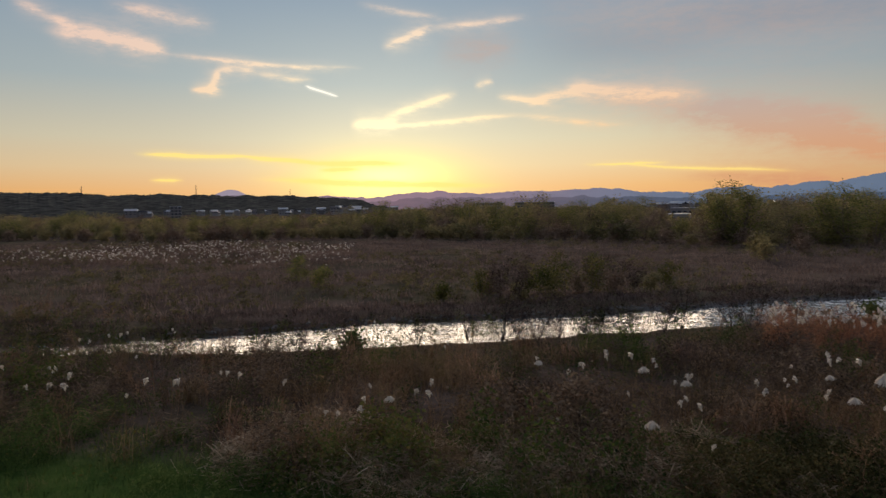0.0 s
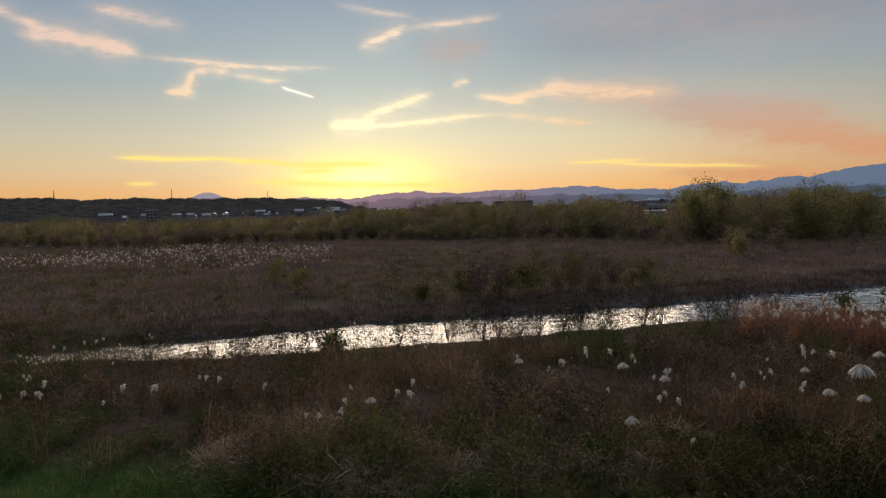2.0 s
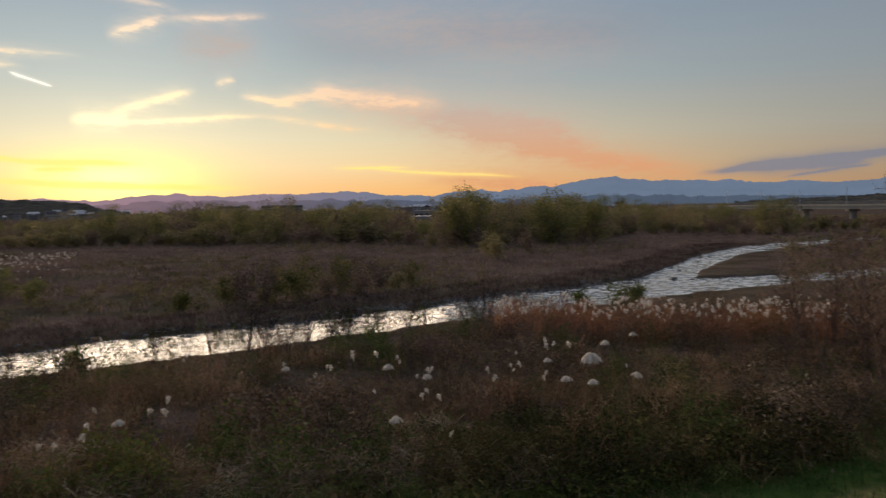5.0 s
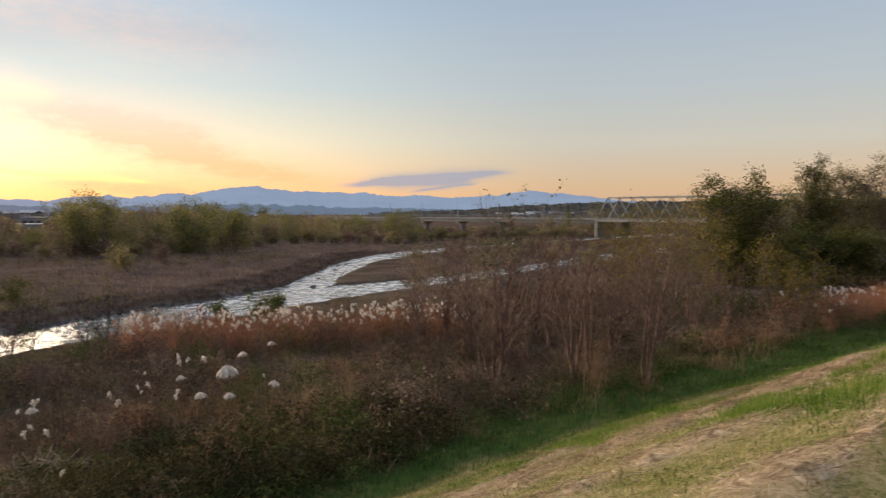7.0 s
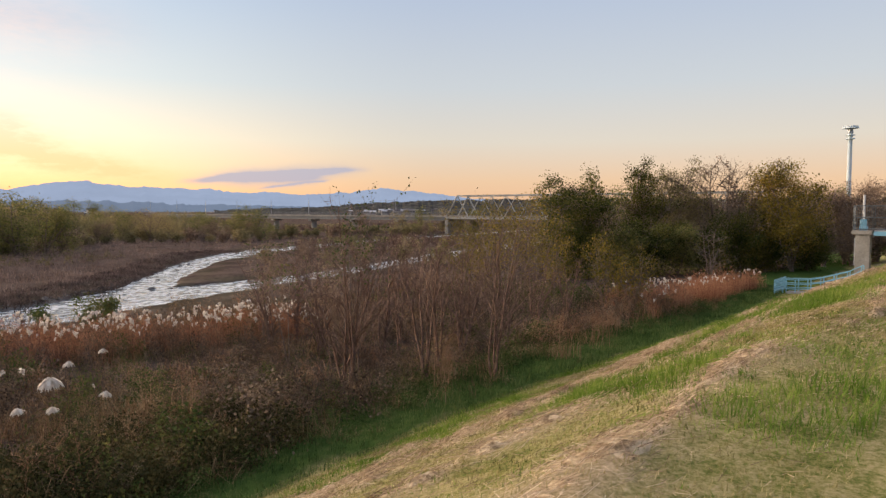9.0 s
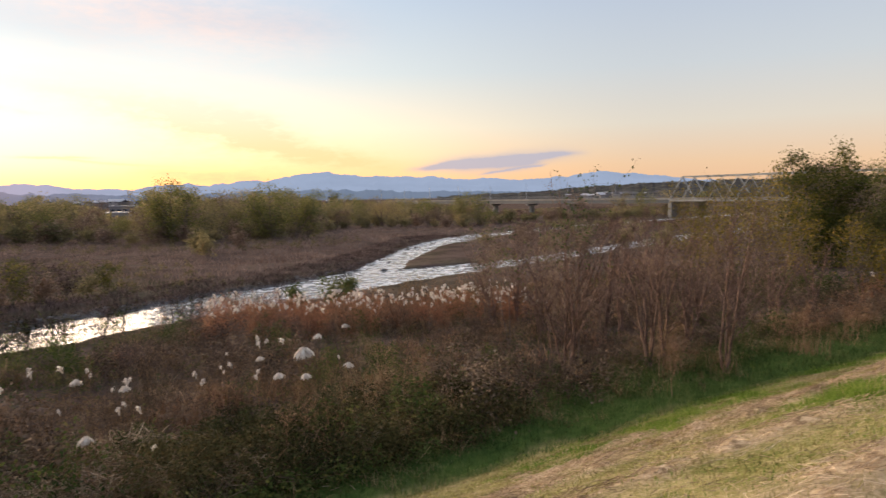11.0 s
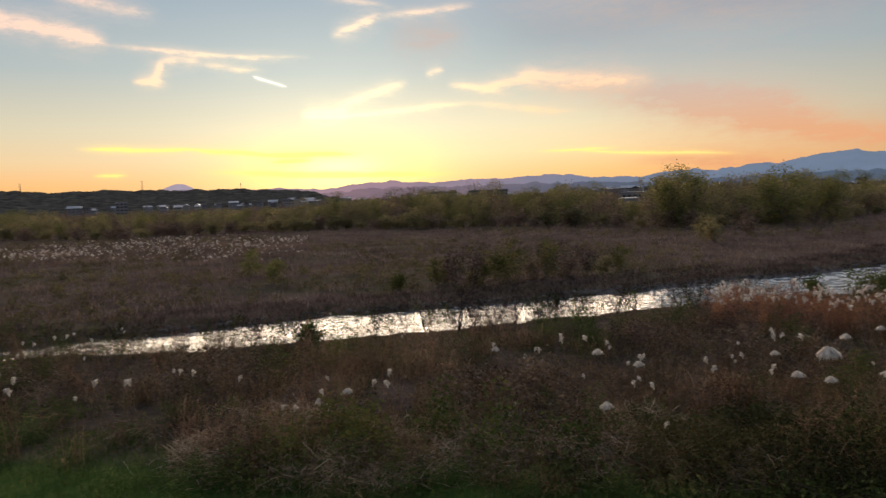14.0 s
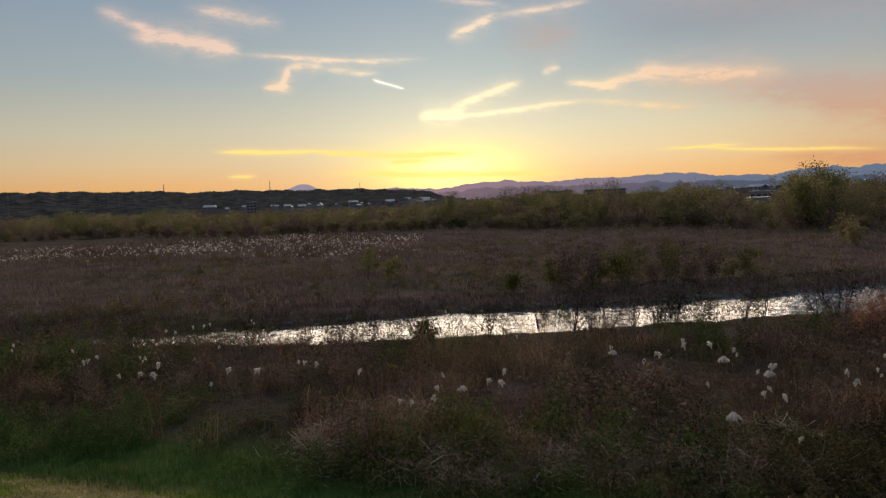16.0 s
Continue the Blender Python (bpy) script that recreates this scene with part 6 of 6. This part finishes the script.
# straw-coloured bushy clumps beside the saplings
BIG_TUFT = [weed_proto(VR, VR.uniform(1.2, 1.7), 18, 0.05, 3) for _ in range(4)] + [tuft_proto(VR, 24, 1.2, 0.9, 0.012, 0.25) for _ in range(2)]
tx, ty = [], []
for az_, d_, n_ in ((-71.0, 34, 34), (-73.5, 36, 26), (-69.5, 31, 14), (-45.5, 27, 14), (-62, 24.5, 10), (-75.5, 40, 24), (-77.5, 43, 20)):
    cx, cy = polar(az_, d_)
    tx += list(cx + VR.normal(size=n_) * 0.9)
    ty += list(cy + VR.normal(size=n_) * 0.9)
tx, ty = np.array(tx), np.array(ty)
put("tall_dry_grass", scatter(BIG_TUFT, on_land(tx, ty), VR.uniform(0.7, 1.15, len(tx)), VR), M_RUST, "tall clumps of pale brown dry grass", "dry grass", kind="stuff")

# ---- silver grass clumps with white plumes, one by one ----
def silver_grass(rng, plumes, height, length, blades_n=30, tight=0.14):
    root = thing("silver_grass", "clump of silver grass with nodding white plumes", "ornamental grass", group="silver grass clumps")
    put("leaves", tuft_proto(rng, blades_n, height * 0.7, 1.4, 0.014, 0.16), M_STRAWGRASS, parent=root)
    for k in range(plumes):
        a, lean = rng.uniform(0, 6.28), rng.uniform(0.05, 0.3) * height
        foot = np.array([[rng.normal() * 0.05, rng.normal() * 0.05, 0.0]])
        tip = np.array([[math.cos(a) * lean * tight / 0.14, math.sin(a) * lean * tight / 0.14, height * rng.uniform(0.82, 1.04)]])
        stalk = put("stalk", sticks(foot, tip, np.array([0.006]), np.array([0.004])), M_STRAWGRASS, parent=root)
        v, t, q = plume_arrays(rng, length * rng.uniform(0.75, 1.35), 24) if tight < 0.2 else mop_arrays(rng, length, length * 0.85, 200 if length > 0.25 else 90, 6.0 if length > 0.25 else 1.3)
        put("plume", (v + tip, t, q), M_PLUME, parent=stalk)
    return root


SG = [silver_grass(VR, k, h, 0.20) for k, h in ((1, 1.7), (2, 1.6), (3, 1.75), (1, 1.5), (2, 1.8))]
SPOTS = [(-1.9, 17.7), (-2.1, 16.4), (-0.6, 17.0), (2.7, 21.8), (0.1, 22.4), (3.2, 18.6), (3.8, 20.5), (4.8, 20.2), (4.8, 18.0), (5.5, 19.1), (5.9, 18.4), (6.4, 18.8),
         (5.6, 16.4), (5.1, 14.6), (8.5, 18.6), (9.6, 20.1), (11.6, 21.3), (10.9, 19.5), (9.6, 18.6), (9.2, 16.2), (12.2, 17.3), (7.6, 17.2)]
SPOTS_WEST = [(-13.7, 20.5), (-12.1, 19.7), (-12.8, 21.3), (-11.3, 20.1), (-14.0, 26.2), (-12.8, 26.4), (-12.0, 27.3), (-11.6, 27.9), (-6.6, 19.2), (-6.3, 19.8), (-7.7, 18.4), (-4.9, 18.7),
              (-3.3, 27.9), (-8.3, 17.2), (-2.9, 16.4), (-10.0, 17.8), (-16.0, 23.5), (-17.5, 22.0), (-10.4, 22.8)]
for k, (x, y) in enumerate(SPOTS + SPOTS_WEST):
    base = SG[k % 5]
    sc, tn = VR.uniform(0.85, 1.1), VR.uniform(0, 6.28)
    if k < 5:
        place(base, x, y, sc, tn)
    else:
        again(base, x, y, sc, tn)
full = silver_grass(VR, 1, 1.5, 0.17, 36, 0.205)
tagged(full, "silver grass with one full drooping white plume")
place(full, 10.0, 16.9)
for x, y in ((10.6, 16.6), (11.2, 16.3), (13.1, 19.4), (15.1, 20.9), (10.9, 19.7), (5.6, 18.9), (6.5, 19.1), (4.6, 14.8), (-1.8, 17.9), (2.4, 21.4)):
    again(full, x, y, VR.uniform(0.85, 1.1), VR.uniform(0, 6.28))
big = silver_grass(VR, 1, 1.65, 0.31, 60, 0.21)
tagged(big, "dense clump of silver grass with a dome of white plumes")
place(big, 11.3, 18.1)

# ---- bare shrubs with a few leaves along the near bank ----
for x, y, h in ((2.3, 30.5, 2.0), (4.0, 30.9, 1.7), (6.3, 31.5, 1.8), (8.3, 32.3, 1.6), (10.4, 32.7, 1.8), (13.8, 33.1, 2.3), (14.4, 32.5, 2.2), (15.6, 34.3, 2.0), (27.3, 37.3, 2.2), (-1.5, 29.8, 1.4),
                (-7.0, 30.1, 1.5), (-10.0, 30.1, 1.4), (18.2, 35.3, 1.6), (0.8, 31.1, 1.4), (-4.6, 30.6, 1.6), (3.2, 31.8, 1.5), (5.2, 32.4, 1.9), (7.4, 33.2, 1.4), (11.8, 34.3, 2.1), (21.5, 36.0, 1.9), (-12.6, 29.6, 1.3)):
    make_tree("bank_shrub", "small dark bare shrub with a few leaves on the riverbank", "shrub", VR, h * 1.25, M_DARKBARK, M_PURPLE, 6, 0.8, 0.2, 6, 4, 0.026, 0.8, 0.9, 0.08, 0.09, at_land(x, y + 1.1), group="bare shrubs on the bank")
for x, y, h in ((23.0, 33.4, 2.4), (24.6, 34.4, 2.0), (20.8, 33.8, 1.8), (-4.0, 28.4, 1.2)):
    make_tree("green_bank_bush", "leafy green bush on the riverbank", "bush", VR, h, M_BARK, M_FORB, 6, 0.6, 0.1, 6, 4, 0.014, 0.7, 3.2, 0.16, 0.14, at_land(x, y), group="green bushes on the bank")
# far-bank saplings: pale yellowish young poplars
for az_, d_, h_ in ((12.6, 54, 2.6), (11.0, 52, 1.8), (-2.6, 47, 1.8), (-3.9, 45, 2.2), (-5.4, 45.5, 3.0), (-6.3, 48.5, 2.0), (-8.0, 46, 2.0), (-9.4, 49, 2.8), (-11.4, 47, 3.0),
                    (-12.2, 50, 2.4), (-14.8, 51, 2.2), (0.8, 45, 1.4), (-17.4, 53, 1.8)):
    x, y = polar(az_, d_)
    make_tree("far_bank_shrub", "dark twiggy shrub on the opposite bank", "shrub", VR, h_ * 1.1, M_BARK, M_OLIVE if az_ > 5 else (M_DARKLEAF if VR.random() < 0.4 else M_PURPLE), 5, 0.5, 0.1, 7, 4, 0.018, 0.9, 3.2, 0.24, 0.13, at_land(x, y), group="shrubs on the opposite bank")

# sparse tall stalks along the near water's edge
x = -24 + 46 * VR.random(330) ** 1.25
y = np.interp(x, XS, NEAR_BANK) - 0.5 - 3.4 * VR.random(330)
ok = wet(x, y) < -0.2
x, y = x[ok], y[ok]
put("waterside_stalks", scatter(WEEDS, on_land(x, y), VR.uniform(0.55, 1.2, len(x)) * (0.75 + 0.4 * sstep(-x, -2, 8)), VR), M_PURPLE, "dark dead stalks along the water's edge", "weeds", kind="stuff")

# taller leafy stalks that stand before the water
FRINGE = [weed_proto(VR, VR.uniform(1.1, 1.5), 7, 0.11, 2) for _ in range(6)]
x = -24 + 44 * VR.random(420) ** 1.2
y = np.interp(x, XS, NEAR_BANK) - 0.6 - 2.4 * VR.random(420)
ok = (wet(x, y) < -0.2) & (value_noise(x * 0.6, y * 0.3, 65) > 0.46)
x, y = x[ok], y[ok]
dull = VR.random(len(x)) < 0.7
put("waterside_weeds", scatter(FRINGE, on_land(x[dull], y[dull]), VR.uniform(0.7, 1.3, int(dull.sum())), VR), M_SHADED_BRAMBLE, "dark leafy stalks standing before the water", "weeds", kind="stuff")
put("waterside_fronds", scatter(FRINGE, on_land(x[~dull], y[~dull]), VR.uniform(0.7, 1.2, int((~dull).sum())), VR), M_FORB, "green fronds standing before the water", "weeds", kind="stuff")

# ---- the wide field across the river ----
FT = [tuft_proto(VR, 9, 0.48, 0.9, 0.038, 0.28) for _ in range(6)]
n = 11000
az_ = VR.uniform(-52, 44, n)
d_ = 38 + (150 - 38) * VR.random(n) ** 0.85
x, y = -np.sin(np.radians(az_)) * d_, np.cos(np.radians(az_)) * d_
ok = (wet(x, y) < -0.4) & (y > np.interp(x, XF, FAR_BANK) - 0.2)
x, y = x[ok], y[ok]
put("field_grass", scatter(FT, on_land(x, y), VR.uniform(0.6, 1.4, len(x)) * bank_low(x, y), VR), M_FIELD, "brown tufts of dead grass over the flood plain", "dry grass", kind="stuff")
xe = VR.uniform(-45, 80, 3200)
ye = np.interp(xe, XF, FAR_BANK) + 0.2 + 5.5 * VR.random(3200) ** 1.3
ok = wet(xe, ye) < -0.15
put("bank_grass", scatter(FT, on_land(xe[ok], ye[ok]), VR.uniform(0.5, 1.0, int(ok.sum())), VR), M_PURPLE, "dark dead grass along the far bank", "dry grass", kind="stuff")
n = 4200
az_ = VR.uniform(-55, 44, n)
d_ = VR.uniform(44, 150, n)
x, y = -np.sin(np.radians(az_)) * d_, np.cos(np.radians(az_)) * d_
ok = (wet(x, y) < -0.4) & (y > np.interp(x, XF, FAR_BANK) + 0.3) & (value_noise(x * 0.06, y * 0.06, 61) > 0.45)
x, y = x[ok], y[ok]
FF = [forb_proto(VR, 26, 0.8, 0.24) for _ in range(4)]
put("field_weeds", scatter(FF, on_land(x, y), VR.uniform(0.5, 1.2, len(x)) * bank_low(x, y), VR), M_FIELD_WEED, "low olive brown weeds over the flood plain", "weeds", kind="stuff")
# plumes far out in the field
n = 3000
az_ = VR.uniform(8, 44, n)
d_ = VR.uniform(72, 120, n)
x, y = -np.sin(np.radians(az_)) * d_, np.cos(np.radians(az_)) * d_
ok = (value_noise(x * 0.05, y * 0.16, 63) * 0.6 + 0.4 * value_noise(x * 0.3, y * 0.3, 64) > 0.50) & (d_ > 68 + (az_ - 8) * 0.8)
x, y = x[ok], y[ok]
P = on_land(x, y)
FG = [tuft_proto(VR, 12, 0.95, 0.7, 0.05, 0.3) for _ in range(4)]
put("far_silver_grass", scatter(FG, P, VR.uniform(0.7, 1.1, len(P)), VR), M_FIELD, "brown stand of silver grass far out in the field", "dry grass", kind="stuff")
P = P + np.array([0, 0, 0.75]) + VR.normal(size=P.shape) * np.array([0.3, 0.3, 0.2])
FPL = [plume_arrays(VR, 0.42, 7) for _ in range(4)]
for v, t, q in FPL:
    v[:, :2] *= 1.3
put("far_plumes", scatter(FPL, P, VR.uniform(0.35, 0.8, len(P)), VR), M_PLUME, "white plumes dotted over the far field", "plumes", kind="stuff")

# ---- mown grass and raked straw on the levee slope ----
n = 760000
u = -24 + 96 * VR.random(n) ** 1.25
s = VR.uniform(0.8, FOOT + 1.4, n)
x, y = NY * u + NX * s, -NX * u + NY * s
far_ = np.hypot(x, y)
ok = (foot_gap(x, y) < 0.2) & (VR.random(n) > 0.75 * swath(x, y)) & (VR.random(n) < np.clip(14 / np.maximum(far_, 5), 0.12, 1.0))
x, y, far_ = x[ok], y[ok], far_[ok]
n = len(x)
lush = value_noise(x * 0.45, y * 0.45, 71) * 0.6 + 0.4 * value_noise(x * 1.6, y * 1.6, 72)
hh = VR.uniform(0.02, 0.075, n) * (0.3 + 1.1 * lush + 1.6 * sstep(lush, 0.60, 0.78)) + 0.0012 * np.minimum(far_, 30)
green = (lush + VR.normal(size=n) * 0.07) > 0.53
for name_, sel, mat_, label_ in (("mown_grass", green, M_MOWN_GREEN, "short mown green grass on the levee slope"), ("dry_mown_grass", ~green, M_MOWN, "short drying mown grass on the levee slope")):
    m = int(sel.sum())
    put(name_, spikes(on_land(x[sel], y[sel], 0.01), hh[sel], VR.uniform(0, 6.28, m), VR.uniform(0.1, 1.1, m), 0.006 + 0.0007 * far_[sel]), mat_, label_, "grass", kind="stuff")
def straw_height(x, y):
    """Height of the raked heaps over the turf."""
    lump = np.clip((0.40 * value_noise(x * 1.9, y * 1.9, 73) + 0.60 * value_noise(x * 5.2, y * 5.2, 74) - 0.30) * 2.4, 0, 1)
    return 0.11 * swath(x, y) * lump * sstep(-foot_gap(x, y), 0.5, 1.6), lump


gu, gs = np.meshgrid(np.arange(-20, 48, 0.12), np.arange(1.2, FOOT - 0.4, 0.10))
rx, ry = NY * gu + NX * gs, -NX * gu + NY * gs
heap, _ = straw_height(rx, ry)
idx = np.arange(rx.size).reshape(rx.shape)
quads = np.stack([idx[:-1, :-1], idx[:-1, 1:], idx[1:, 1:], idx[1:, :-1]], -1).reshape(-1, 4)
used_v, back_i = np.unique(quads, return_inverse=True)
V = np.stack([rx, ry, land(rx, ry) + heap - 0.06], -1).reshape(-1, 3)[used_v]
rows_ob = link_mesh("straw_rows", V, [back_i.reshape(-1, 4)], M_STRAW_BED, smooth=True)
tagged(rows_ob, "lumpy raked rows of matted cut grass", "straw", kind="stuff")
n = 520000
u = -22 + 84 * VR.random(n) ** 1.4
k = VR.integers(0, len(BANDS), n)
off = VR.normal(size=n) * 0.38
s = np.array(BANDS)[k] + band_shift(u + 40 * k) + off
loose = VR.random(n) < 0.42
s = np.where(loose, VR.uniform(1.0, FOOT + 0.8, n), s)
x, y = NY * u + NX * s, -NX * u + NY * s
sw = swath(x, y)
far_ = np.hypot(x, y)
heap, lump = straw_height(x, y)
thrown = 0.6 * value_noise(x * 0.7, y * 0.7, 76) + 0.4 * value_noise(x * 2.3, y * 2.3, 77)
ok = ((VR.random(n) < sw * (0.25 + lump) + 0.03) | (loose & (VR.random(n) < 0.25 + 1.2 * sstep(thrown, 0.45, 0.7)))) & (foot_gap(x, y) < -0.5) & (VR.random(n) < np.clip(18 / np.maximum(far_, 5), 0.2, 1.0))
x, y, sw, far_, loose, heap = x[ok], y[ok], sw[ok], far_[ok], loose[ok], heap[ok]
n = len(x)
a = VR.uniform(0, 6.28, n)
ln = VR.uniform(0.04, 0.19, n) * 0.5
P = on_land(x, y, -0.01) + np.array([0, 0, 1.0]) * (np.maximum(heap - 0.06, 0.0) + 0.05 * VR.random(n) * ~loose)[:, None]
d = np.stack([np.cos(a), np.sin(a), VR.normal(size=n) * 0.28 - 0.5 * (np.cos(a) * NX + np.sin(a) * NY)], -1) * ln[:, None]
put("cut_straw", ribbons(P - d, P + d, 0.0012 + 0.00016 * far_, 0.0009 + 0.00013 * far_, VR), M_STRAW, "raked rows of cut straw drying on the slope", "straw", kind="stuff")
